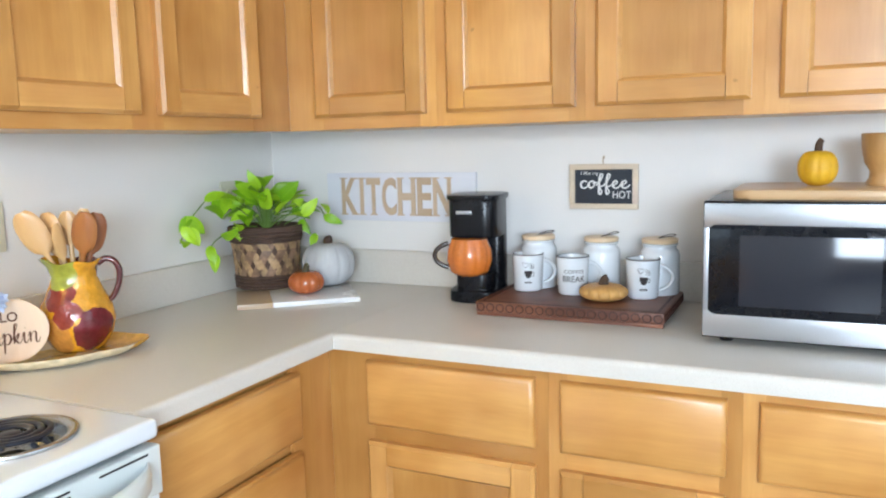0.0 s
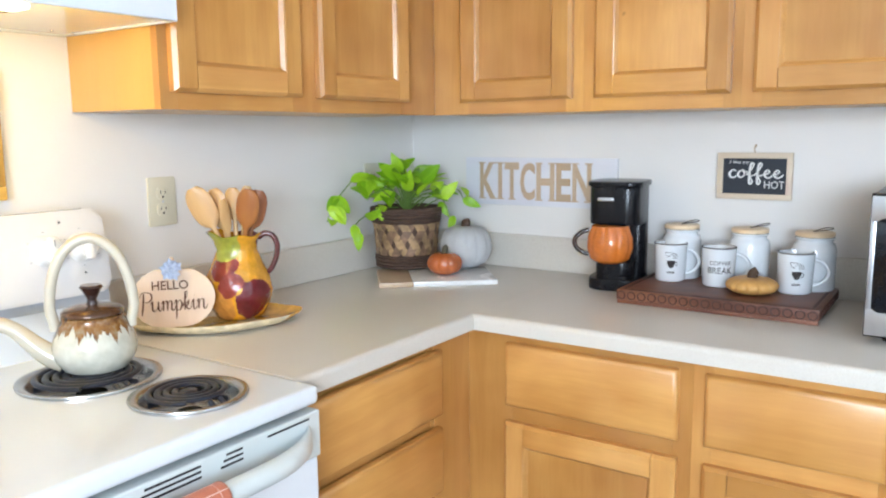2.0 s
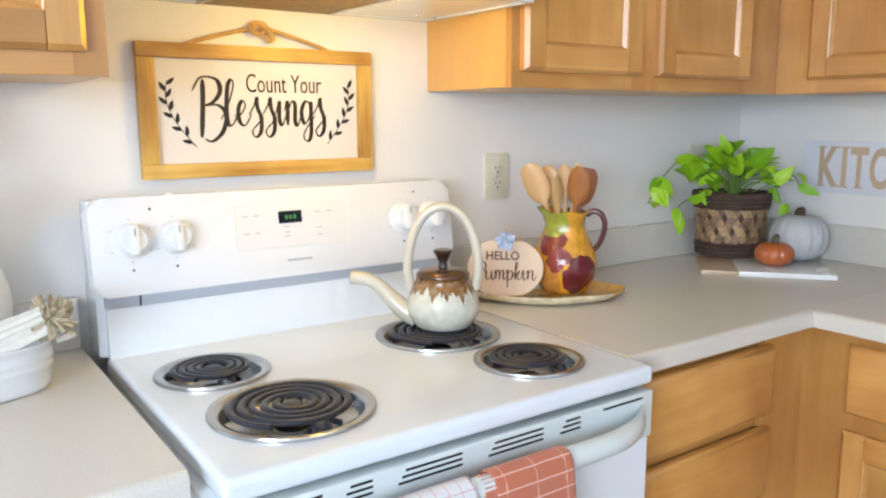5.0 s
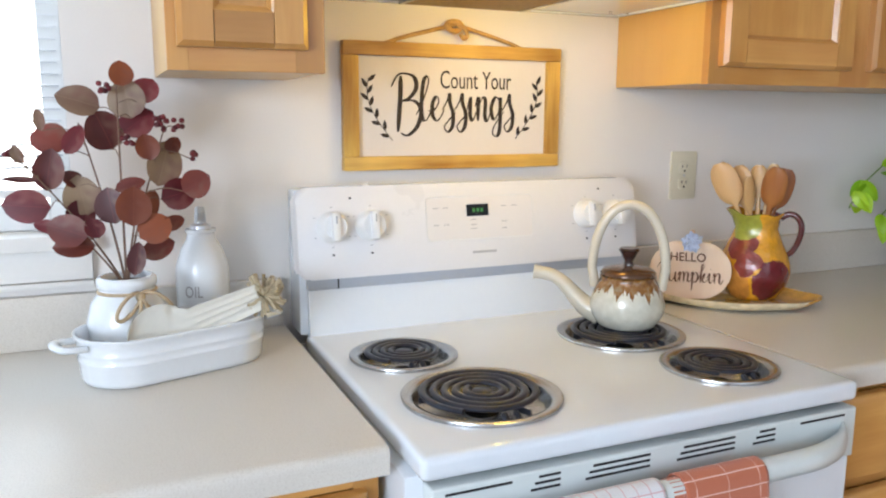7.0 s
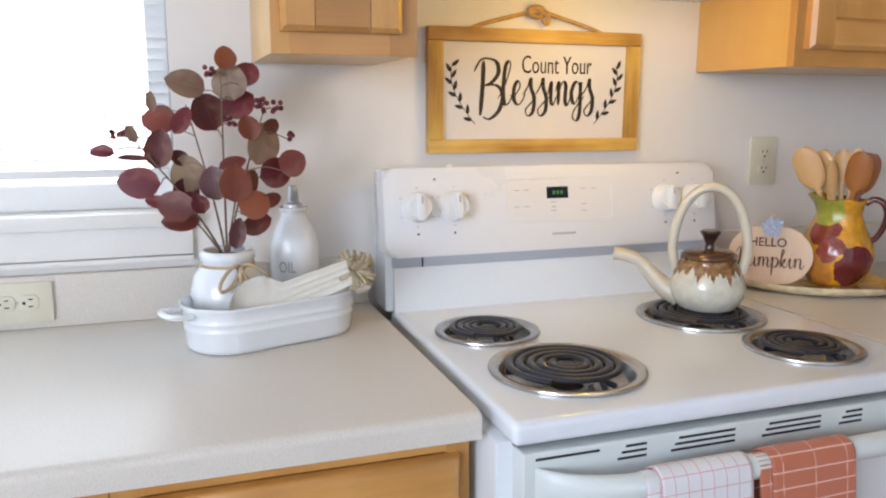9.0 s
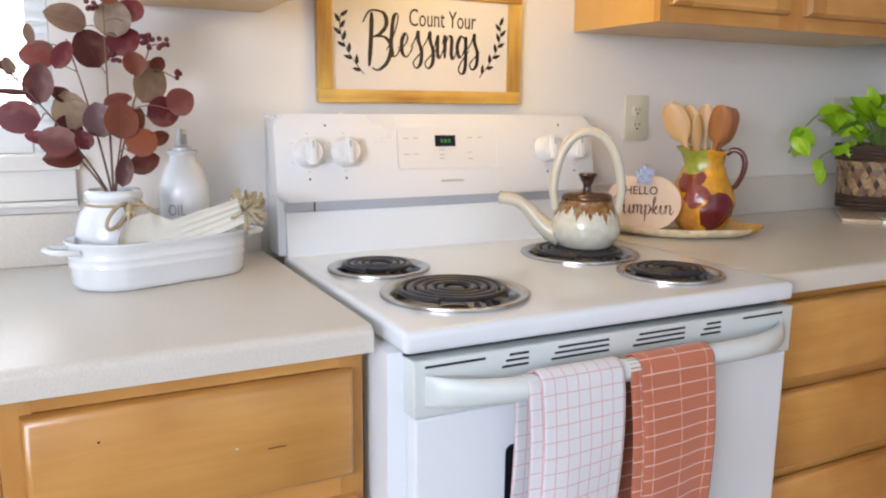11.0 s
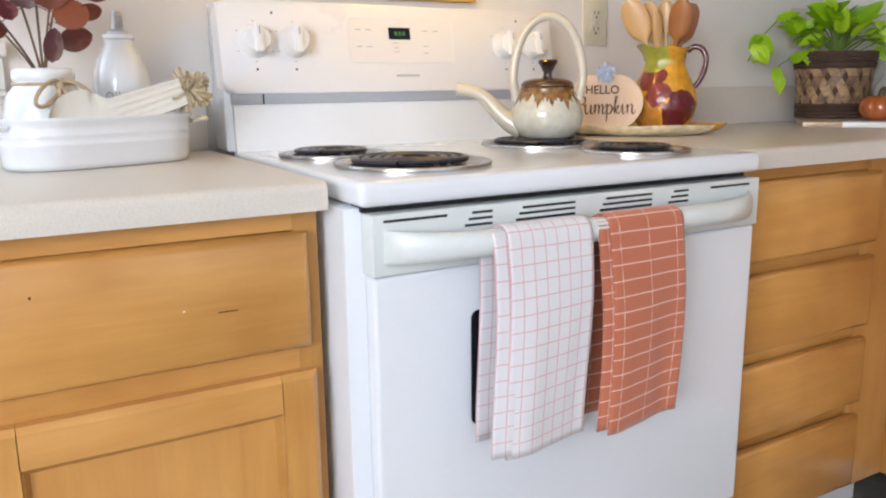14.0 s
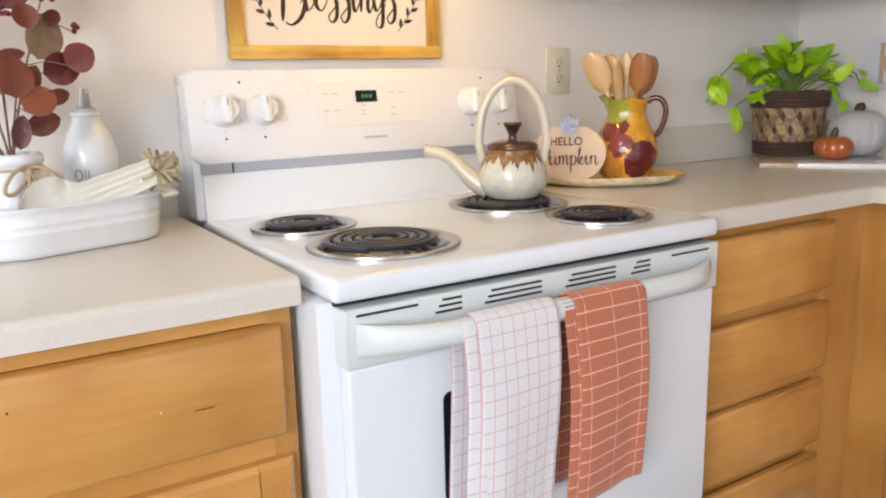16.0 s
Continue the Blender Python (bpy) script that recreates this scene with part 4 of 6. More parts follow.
# ---- framed blessing sign ----
sg = thing("framed_sign", at(0.002, -1.646, 1.220, WEST), "white lettered sign in a yellow pine frame, hung on rope", "wall sign")
W, Hh, fw, rail_w = 0.496, 0.256, 0.033, 0.028
part("backing", box(-W / 2 + 0.01, W / 2 - 0.01, -0.010, -0.002, 0.01, Hh - 0.01), sign_white, sg)
for z in (0, Hh - rail_w):
    part("frame_rail", box(-W / 2, W / 2, -0.022, 0, z, z + rail_w, bevel=0.003), sign_frame_h, sg)
for x in (-W / 2, W / 2 - fw):
    part("frame_stile", box(x, x + fw, -0.0212, -0.001, rail_w, Hh - rail_w, bevel=0.003), sign_frame_v, sg)
part("lettering", lettering("Count Your", -0.036, 0.130, 0.166, 0.203, -0.0105, -0.004), ink, sg, "dark brush lettering")
part("lettering", script("B", -0.146, -0.082, 0.100, 0.050, -0.0101, 0.0095, 0.0038), ink, sg)
part("lettering", script("lessings", -0.086, 0.140, 0.100, 0.049, -0.0101, 0.0084, 0.0028), ink, sg)
for s in (-1, 1):
    def sprig(u):
        return s * (0.142 + 0.054 * math.sin(math.pi * 0.62 * u)), 0.060 + 0.125 * u

    bm = tube([(sprig(q / 12)[0], -0.0105, sprig(q / 12)[1]) for q in range(13)], 0.0008, 6)
    for k in range(10):
        u = (k + 0.6) / 10.2
        (cx, cz), (dx, dz) = sprig(u), sprig(u + 0.02)
        lean = math.degrees(math.atan2(dx - cx, dz - cz)) + (36 if k % 2 else -36)
        t = prism([(0, 0), (0.0042, 0.007), (0.0036, 0.015), (0, 0.022), (-0.0036, 0.014), (-0.0036, 0.006)], -0.0113, -0.0103)
        moved(t, Matrix.Translation((cx, 0, cz)) @ Matrix.Rotation(radians(lean), 4, "Y"))
        join(bm, t)
    part("leaf_sprig", bm, ink, sg)
rope = []
for k in range(13):
    u = k / 12
    x = -0.160 + u * 0.316
    rope.append((x, -0.010, Hh - 0.004 + (0.044 * (1 - abs(2 * u - 1)) ** 0.85)))
part("hanging_rope", tube(rope, 0.0042, 8), rope_mat, sg, "sisal hanging rope")
knot = [(-0.008 + 0.016 * math.cos(a), -0.014 - 0.004 * math.sin(2 * a), Hh + 0.036 + 0.010 * math.sin(a)) for a in [i * 0.42 for i in range(16)]]
part("rope_knot", tube(knot, 0.0058, 8), rope_mat, sg)
part("rope_knot", tube([(0.000, -0.016, Hh + 0.040), (0.014, -0.018, Hh + 0.034), (0.020, -0.018, Hh + 0.020), (0.014, -0.018, Hh + 0.012), (0.006, -0.016, Hh + 0.022)], 0.0050, 8), rope_mat, sg)

# ---- kitchen board on the coffee wall ----
kb = thing("kitchen_sign", at(0.4885, -0.002, 1.114), "whitewashed board with tan raised capital letters", "wall sign")
part("board", box(-0.262, 0.262, -0.012, 0, 0, 0.151, bevel=0.002), washed_wood, kb)
x = -0.206
for ch, w in (("K", 0.063), ("I", 0.029), ("T", 0.056), ("C", 0.057), ("H", 0.068), ("E", 0.054), ("N", 0.067)):
    bm = lettering(ch, x + (0.005 if ch == "I" else 0), x + (0.018 if ch == "I" else w * 0.90), 0.018, 0.136, -0.0125, 0.026, depth=0.003)
    if ch in "KITHEN":
        for fx in ((0.5,) if ch in "IT" else (0.14, 0.86) if ch in "KHN" else (0.14,)):
            for zz in (0.018, 0.132):
                add_box(bm, x + w * 0.9 * fx - 0.012, x + w * 0.9 * fx + 0.012, -0.0150, -0.0120, zz, zz + 0.004)
    part("letter", bm, letter_tan, kb)
    x += w

# ---- small coffee sign ----
cs = thing("coffee_sign", at(1.132, -0.002, 1.160), "small dark slate sign with white script in pale wood frame", "wall sign")
part("slate", box(-0.086, 0.086, -0.010, -0.002, 0.010, 0.114), slate, cs)
for z in (0, 0.109):
    part("frame_rail", box(-0.095, 0.095, -0.016, 0, z, z + 0.015, bevel=0.002), pale_wood, cs)
for x in (-0.095, 0.080):
    part("frame_stile", box(x, x + 0.015, -0.0155, -0.0005, 0.015, 0.109, bevel=0.002), pale_wood, cs)
part("lettering", lettering("I like my", -0.064, -0.012, 0.092, 0.104, -0.0105, -0.004, 0.2), chalk, cs)
part("lettering", script("coffee", -0.066, 0.070, 0.058, 0.020, -0.0101, 0.0058, 0.0038), chalk, cs)
part("lettering", lettering("HOT", 0.026, 0.076, 0.030, 0.050, -0.0105, 0.0), chalk, cs)
part("hanger", tube([(0.0, -0.006, 0.122), (-0.003, -0.006, 0.134), (0.0, -0.006, 0.146), (0.001, -0.004, 0.139)], 0.0015, 6), twine, cs)

# ---- pumpkins ----


def pumpkin(name, m, r, h, ribs, material, label, stem_h=0.02, stem_mat=None, depth=0.07, stem_r=None):
    """A ribbed gourd with a dimpled crown and a crooked stem."""
    p = thing(name, m, label, "pumpkin")

    def rib(a, rr, z):
        k = abs(math.sin(ribs * a / 2))
        return 1 - depth * (1 - k) ** 2.2, 0

    prof = []
    for i in range(17):
        t = -math.pi / 2 + math.pi * i / 16
        rr = r * math.cos(t) ** 0.72 if i not in (0, 16) else 0
        prof.append((rr, h / 2 + h / 2 * math.sin(t) * (1 - 0.10 * max(0, math.sin(t)) * (1 - min(1, rr / (0.6 * r))))))
    part("flesh", lathe(prof, ribs * 8, squash=rib), material, p, smooth=70)
    sr = stem_r or r * 0.13
    part("stem", tube([(0, 0, h * 0.88), (0.001, 0, h + stem_h * 0.4), (sr * 0.5, 0, h + stem_h * 0.8), (sr * 1.0, 0.001, h + stem_h)], lambda u: sr * (1.35 - 0.55 * u + 0.15 * u * u), 9), stem_mat or stem_brown, p)
    return p


# ---- marble board, basket plant and two pumpkins in the corner ----
MB = at(0.305, -0.320, COUNTER, 40.5)
mb = thing("serving_board", MB, "white marble serving board with an acacia wood end", "serving board")
part("marble_slab", box(-0.070, 0.172, -0.115, 0.115, 0.0, 0.014, bevel=0.002), marble, mb)
part("wood_end", box(-0.166, -0.0705, -0.115, 0.115, 0.0, 0.014, bevel=0.002), acacia, mb)
pumpkin("grey_pumpkin", at(0.318, -0.163, COUNTER + 0.0142), 0.082, 0.135, 12, grey_pumpkin, "large matt grey pumpkin on the marble board", 0.008, plain("dark_brown_stem", (0.07, 0.035, 0.02), 0.6), 0.05, 0.012)
pumpkin("small_pumpkin", at(0.333, -0.303, COUNTER + 0.0142), 0.053, 0.068, 9, rust_pumpkin, "small glazed rust-orange pumpkin on the marble board", 0.016, plain("olive_stem", (0.07, 0.06, 0.03), 0.6), 0.09, 0.008)

pl = thing("potted_plant", at(0.135, -0.226, COUNTER + 0.0142), "bright green pothos trailing from a woven basket pot", "plant")
bark_dark = plain("dark_bark_band", (0.075, 0.042, 0.028), 0.75, vary=0.3, scale=30, relief=0.5)
bark_mid = plain("brown_bark_strip", (0.21, 0.125, 0.075), 0.45, vary=0.7, scale=25, relief=0.4)
bark_tan = plain("golden_bark_strip", (0.34, 0.22, 0.11), 0.5, vary=0.7, scale=25, relief=0.4)
BH, RB, RT = 0.188, 0.091, 0.108


def brad(z):
    return RB + (RT - RB) * z / BH


pot = part("basket", lathe([(0, 0.002), (RB - 0.004, 0.0), (RB - 0.003, 0.01), (RT - 0.004, BH - 0.004), (RT - 0.010, BH), (RT - 0.012, BH - 0.02), (0, BH - 0.024)], 48), bark_dark, pl, "woven bark basket pot")
for side, material in ((1, bark_mid), (-1, bark_tan)):
    for k in range(14):
        bm, rows = bmesh.new(), []
        for i in range(9):
            u = i / 8
            z = 0.036 + (0.148 - 0.036) * u
            a = 2 * math.pi * k / 14 + side * u * 0.62
            r = brad(z) + 0.001 + 0.0022 * math.sin(u * math.pi * 4 + (0 if side > 0 else math.pi))
            half = 0.135
            rows.append([bm.verts.new(((r + d) * math.cos(a + e), (r + d) * math.sin(a + e), z)) for e, d in ((-half, 0), (half, 0), (half, -0.002), (-half, -0.002))])
        for p, q in zip(rows, rows[1:]):
            for i in range(4):
                bm.faces.new((p[i], p[(i + 1) % 4], q[(i + 1) % 4], q[i]))
        part("bark_strip", bm, material, pot, smooth=60)
for z, r in ((0.006, 0.005), (0.016, 0.005), (0.028, 0.0055), (0.038, 0.004), (0.144, 0.004), (0.153, 0.0055), (0.165, 0.006), (0.176, 0.006), (0.184, 0.005)):
    ring = [((brad(z) + 0.0015 + 0.0012 * math.sin(i * 2.1)) * math.cos(2 * math.pi * i / 60), (brad(z) + 0.0015 + 0.0012 * math.sin(i * 2.1)) * math.sin(2 * math.pi * i / 60), z + 0.001 * math.sin(i * 1.3)) for i in range(60)]
    part("willow_band", tube(ring, r, 7, closed=True), bark_dark, pot)
part("soil", moved(lathe([(0, 0), (RT - 0.013, 0.001)], 24), Matrix.Translation((0, 0, BH - 0.022))), soil, pl)


def leaf_mesh(name, length, width, material, heart=1.0, fold=0.25, droop=0.3):
    """A leaf lying along +x with a folded midrib and a drooping tip."""
    bm, rows = bmesh.new(), []
    n = 10
    for i in range(n + 1):
        u = i / n
        w = width / 2 * (math.sin(math.pi * u ** (0.70 if heart else 0.9)) ** (0.72 if heart else 0.55)) if 0 < i < n else 0.0004
        x, z = length * u, -droop * length * u * u
        back = -0.10 * length * heart * (1 - u) ** 6
        rows.append([bm.verts.new((x + back * abs(s), s * w, z + fold * w * abs(s) * 0.9)) for s in (-1, -0.5, 0, 0.5, 1)])
    for a, b in zip(rows, rows[1:]):
        for i in range(4):
            bm.faces.new((a[i], a[i + 1], b[i + 1], b[i]))
    return mesh_of(name, bm, material, 80)


def spot_leaf(mesh, parent, p, direction, face, size=1.0, name="leaf"):
    """A leaf that grows along direction and turns its upper side to face."""
    ob = new(name, mesh)
    ob.parent = parent
    x = Vector(direction).normalized()
    z = Vector(face) - x * Vector(face).dot(x)
    if z.length < 0.05:
        z = x.orthogonal()
    z.normalize()
    y = z.cross(x)
    turn = Matrix((x, y, z)).transposed().to_4x4()
    ob.matrix_local = Matrix.Translation(p) @ turn @ Matrix.Scale(size, 4)
    return ob


def around(r, v, spread):
    return Vector(v) + Vector((r.uniform(-spread, spread), r.uniform(-spread, spread), r.uniform(-spread, spread)))


rnd = random.Random(11)
pothos = [leaf_mesh("pothos_leaf", 0.086, 0.047, pothos_green, 1.0, f, d) for f, d in ((0.25, 0.3), (0.4, 0.15), (0.15, 0.5))]
base = Vector((0, 0, BH - 0.02))
for k in range(58):
    a = rnd.uniform(0, 2 * math.pi)
    lift = rnd.random() ** 0.7
    tilt = 0.25 + 1.05 * (1 - lift)
    reach = 0.050 + 0.085 * rnd.random()
    tip = base + Vector((math.cos(a) * math.sin(tilt) * reach * 1.05, math.sin(a) * math.sin(tilt) * reach * 1.05, 0.045 + 0.105 * lift * (0.55 + 0.45 * rnd.random())))
    if tip.x < -0.095:
        tip.x = -0.095
    if tip.y > 0.170:
        tip.y = 0.170
    mid = base.lerp(tip, 0.5) + Vector((0, 0, 0.022))
    part("petiole", tube([base, mid, tip], 0.0016, 5), vine_stem, pl)
    away = Vector((math.cos(a), math.sin(a), rnd.uniform(-0.15, 1.1)))
    if tip.x < -0.05:
        away.x = abs(away.x) * 0.6
    spot_leaf(rnd.choice(pothos), pl, tip, away, around(rnd, (0.45, -0.5, 0.55), 0.55), rnd.uniform(0.62, 1.05))
# vines that trail over the worktop beside the wall
for pts, count, big in (
    ([(0, -0.02, BH), (-0.03, -0.11, BH + 0.072), (-0.06, -0.19, BH + 0.088), (-0.07, -0.25, BH + 0.036), (-0.075, -0.285, BH - 0.025)], 10, 0.74),
    ([(0, -0.04, BH), (-0.02, -0.11, BH + 0.005), (-0.05, -0.17, BH - 0.030), (-0.055, -0.20, BH - 0.060)], 5, 0.66),
    ([(0.03, 0.02, BH), (0.10, 0.06, BH + 0.07), (0.15, 0.08, BH + 0.05), (0.17, 0.085, BH + 0.01)], 3, 0.62),
    ([(0.05, 0.03, BH), (0.105, 0.05, BH + 0.03), (0.125, 0.06, BH - 0.03)], 2, 0.55),
):
    v = [Vector(p) for p in pts]
    curve = []
    for i in range(17):
        s = i / 16 * (len(v) - 1)
        j = min(int(s), len(v) - 2)
        curve.append(v[j].lerp(v[j + 1], s - j))
    part("vine", tube(curve, 0.0019, 6), vine_stem, pl)
    for k in range(count):
        c = curve[5 + int(11 * k / max(1, count - 1))]
        d = Vector((rnd.uniform(-0.05, 0.9), rnd.uniform(-0.9, 0.25) if pts[1][1] < 0 else rnd.uniform(-0.5, 0.4), rnd.uniform(-1.0, 0.35)))
        spot_leaf(rnd.choice(pothos), pl, c + Vector((rnd.uniform(0, 0.02), rnd.uniform(-0.015, 0.015), rnd.uniform(-0.01, 0.015))), d, around(rnd, (0.7, -0.6, 0.25), 0.4), big * rnd.uniform(0.8, 1.1))

# ---- coffee maker with the pumpkin mug ----
cm = thing("coffee_maker", at(0.808, -0.135, COUNTER, 8), "slim black single-serve coffee maker", "coffee maker")


def lobe(w, d, r):
    return round_rect(-w, w, -d, d, r)


def slab(outline, z0, z1, bevel=0.003):
    t = prism(outline, z0, z1, bevel)
    return moved(t, Matrix(((1, 0, 0, 0), (0, 0, 1, 0), (0, 1, 0, 0), (0, 0, 0, 1))))


part("base", slab(lobe(0.070, 0.088, 0.040), 0.0, 0.032, 0.006), black_plastic, cm)
part("drip_tray", slab(round_rect(-0.050, 0.050, -0.080, 0.015, 0.03), 0.0325, 0.040, 0.002), black_plastic, cm)
part("column", slab(round_rect(-0.066, 0.066, 0.012, 0.084, 0.022), 0.030, 0.205, 0.003), black_plastic, cm)
part("brew_head", slab(lobe(0.068, 0.086, 0.036), 0.180, 0.282, 0.006), black_plastic, cm)
part("lid", slab(lobe(0.074, 0.090, 0.036), 0.2825, 0.296, 0.004), black_plastic, cm)
part("mug_stand", slab(round_rect(-0.050, 0.050, -0.080, 0.010, 0.030), 0.0405, 0.078, 0.003), black_plastic, cm)
part("badge", box(-0.040, 0.004, -0.0882, -0.0855, 0.245, 0.254, bevel=0.001), steel, cm, "small steel badge")


def handle_arc(x, z0, z1, out, y=0.0, n=14):
    return [(x + out * math.sin(math.pi * i / n) ** 0.6, y, z0 + (z1 - z0) * i / n) for i in range(n + 1)]


om = thing("pumpkin_mug", at(0.812, -0.212, COUNTER + 0.0785, 25), "glossy orange pumpkin-shaped mug with dark handle", "mug")
part("cup", lathe([(0, 0.002), (0.038, 0.0), (0.054, 0.012), (0.063, 0.042), (0.061, 0.070), (0.051, 0.094), (0.050, 0.100), (0.047, 0.100), (0.048, 0.092), (0.057, 0.068), (0.058, 0.042), (0.048, 0.014), (0, 0.010)], 80, squash=lambda a, r, z: (1 - 0.055 * (1 - abs(math.sin(5 * a))) ** 2, 0)), orange_glaze, om, smooth=70)
part("handle", tube([(-p[0], p[1], p[2]) for p in handle_arc(0.057, 0.022, 0.088, 0.038)], 0.0066, 10), plain("dark_brown_glaze", (0.03, 0.016, 0.014), 0.2, coat=0.4), om, "dark brown handle")

# ---- carved tray with canisters, mugs and a pumpkin ----
tr_ = thing("carved_tray", at(1.123, -0.208, COUNTER), "dark walnut board with a carved ring border", "tray")
part("board", box(-0.234, 0.234, -0.146, 0.146, 0.010, 0.036, bevel=0.003), walnut_x, tr_)
for sx in (-0.20, 0.20):
    for sy in (-0.115, 0.115):
        part("foot", box(sx - 0.025, sx + 0.025, sy - 0.025, sy + 0.025, 0, 0.0105, bevel=0.002), walnut_x, tr_)
part("skirt", box(-0.232, 0.232, -0.1445, -0.136, 0.001, 0.010, bevel=0.001), walnut_x, tr_)
ringlet = mesh_of("carved_ring", moved(tube([(0.0095 * math.cos(2 * math.pi * i / 14), 0.0095 * math.sin(2 * math.pi * i / 14), 0) for i in range(14)], 0.0018, 5, closed=True), Matrix.Rotation(radians(90), 4, "X")), plain("carved_edge", (0.055, 0.017, 0.010), 0.6), 60)
for k in range(18):
    r_ = new("carved_ring", ringlet)
    r_.parent, r_.location = tr_, (-0.221 + 0.026 * k, -0.1462, 0.0225)
for k in range(11):
    r_ = new("carved_ring", ringlet)
    r_.parent, r_.location, r_.rotation_euler = tr_, (0.2342, -0.131 + 0.026 * k, 0.0225), (0, 0, radians(90))
for x0, x1, y0_, y1_ in ((-0.222, 0.222, -0.136, -0.130), (-0.222, 0.222, 0.130, 0.136), (-0.222, -0.216, -0.130, 0.130), (0.216, 0.222, -0.130, 0.130)):
    part("juice_groove", box(x0, x1, y0_, y1_, 0.0362, 0.0368), plain("groove_dark", (0.05, 0.016, 0.008), 0.6), tr_)

TT = COUNTER + 0.0368
cn = thing("canister", at(0.972, -0.098, TT), "white ceramic canister with wooden lid and wire loop", "canister", "canisters on the tray")
part("jar", lathe([(0, 0.0), (0.047, 0.0), (0.050, 0.004), (0.050, 0.100), (0.047, 0.112), (0.041, 0.118), (0.041, 0.124), (0.045, 0.127), (0.045, 0.131), (0, 0.131)], 48), ceramic, cn, smooth=50)
part("lid", moved(lathe([(0, 0), (0.043, 0), (0.0455, 0.002), (0.0455, 0.010), (0.043, 0.012), (0, 0.012)], 40), Matrix.Translation((0, 0, 0.1315))), lid_wood, cn)
part("wire_clasp", tube([(0.0, -0.010, 0.1435), (0.014, -0.014, 0.150), (0.034, -0.012, 0.157), (0.046, -0.006, 0.156), (0.040, 0.000, 0.152), (0.020, -0.002, 0.148), (0.0, 0.0, 0.1435)], 0.0012, 6), iron_wire, cn)
copy_thing(cn, at(1.148, -0.100, TT, 14))
copy_thing(cn, at(1.302, -0.102, TT, -18))


def mug(m, words, label):
    g = thing("mug", m, label, "mug", "mugs on the tray")
    part("cup", lathe([(0, 0.001), (0.034, 0.0), (0.0385, 0.005), (0.042, 0.094), (0.0425, 0.099), (0.0405, 0.100), (0.0395, 0.094), (0.035, 0.010), (0, 0.007)], 48), ceramic, g, smooth=50)
    part("rim", moved(tube([(0.0418 * math.cos(2 * math.pi * i / 40), 0.0418 * math.sin(2 * math.pi * i / 40), 0.0995) for i in range(40)], 0.0014, 6, closed=True), Matrix.Identity(4)), ink, g, "thin black rim line")
    part("handle", tube(handle_arc(0.0395, 0.018, 0.084, 0.034), 0.0050, 10), ceramic, g)
    bm = bmesh.new()
    if words:
        join(bm, lettering(words[0], -0.026, 0.026, 0.058, 0.068, 0, 0.0, depth=0.0004))
        join(bm, lettering(words[1], -0.030, 0.030, 0.036, 0.052, 0, 0.004, depth=0.0004))
    else:
        # a little cup with steam and a word too small to read
        for i in range(8):
            x0_, x1_ = -0.010 + 0.0025 * i, -0.0075 + 0.0025 * i
            low_ = 0.058 - 0.020 * math.sqrt(max(0.04, 1 - ((x0_ + x1_) / 0.0205) ** 2))
            add_box(bm, x0_, x1_, -0.0004, 0, low_, 0.058)
        join(bm, tube([(0.010, -0.0002, 0.054), (0.0145, -0.0002, 0.053), (0.0145, -0.0002, 0.046), (0.009, -0.0002, 0.044)], 0.0009, 5))
        heart = [(-0.007 + 0.0075 * math.sin(a) ** 3, 0.0745 + 0.0065 * math.cos(a) - 0.0026 * math.cos(2 * a) - 0.001 * math.cos(3 * a)) for a in (2 * math.pi * q / 20 for q in range(20))]
        join(bm, tube([(hx, -0.0002, hz) for hx, hz in heart], 0.0006, 5, closed=True))
        for i in range(3):
            sx = 0.005 + 0.0042 * i
            join(bm, tube([(sx, -0.0002, 0.063), (sx + 0.0014, -0.0002, 0.068), (sx - 0.0008, -0.0002, 0.073), (sx + 0.0008, -0.0002, 0.079 - 0.002 * i)], 0.0007, 5))
        for i in range(5):
            add_box(bm, -0.010 + 0.004 * i, -0.0068 + 0.004 * i, -0.0004, 0, 0.024, 0.028 + 0.001 * (i % 2))
    for v in bm.verts:
        r = 0.0385 + 0.0036 * v.co.z / 0.094 + 0.0004 - v.co.y * 0.8
        a = -math.pi / 2 + v.co.x / 0.040
        v.co = Vector((r * math.cos(a), r * math.sin(a), v.co.z))
    part("print", bm, ink, g, "small dark printed motif", smooth=0)
    return g


mug(at(0.964, -0.165, TT, 20), None, "white mug with dark rim and small cup print")
mug(at(1.092, -0.177, TT, 20), ("COFFEE", "BREAK"), "white mug with dark rim and coffee break lettering")
mug(at(1.274, -0.177, TT, 14), None, "white mug with dark rim and small cup print")
pumpkin("small_pumpkin", at(1.189, -0.240, TT), 0.061, 0.042, 12, tan_pumpkin, "small flat tan pumpkin on the tray", 0.016, depth=0.09, stem_r=0.010)

# ---- microwave and what stands on it ----
mw = thing("microwave", at(1.452, -0.452, COUNTER), "stainless steel microwave with a black glass door", "microwave")
part("case", box(0, 0.53, 0.016, 0.395, 0.016, 0.302, bevel=0.004), black_plastic, mw)
part("fascia", box(-0.001, 0.531, 0.0, 0.0155, 0.014, 0.304, bevel=0.004), black_plastic, mw)
for z0_, z1_ in ((0.018, 0.072), (0.249, 0.299)):
    part("steel_band", box(0.001, 0.529, -0.0035, 0.004, z0_, z1_, bevel=0.002), steel, mw)
part("steel_band", box(0.001, 0.011, -0.0035, 0.004, 0.0721, 0.2489, bevel=0.0015), steel, mw)
part("door_glass", prism(round_rect(0.0112, 0.400, 0.066, 0.255, 0.014), -0.0045, 0.004, bevel=0.002), black_glass, mw)
screen, scn, scl, scb = tree("door_window_mesh")
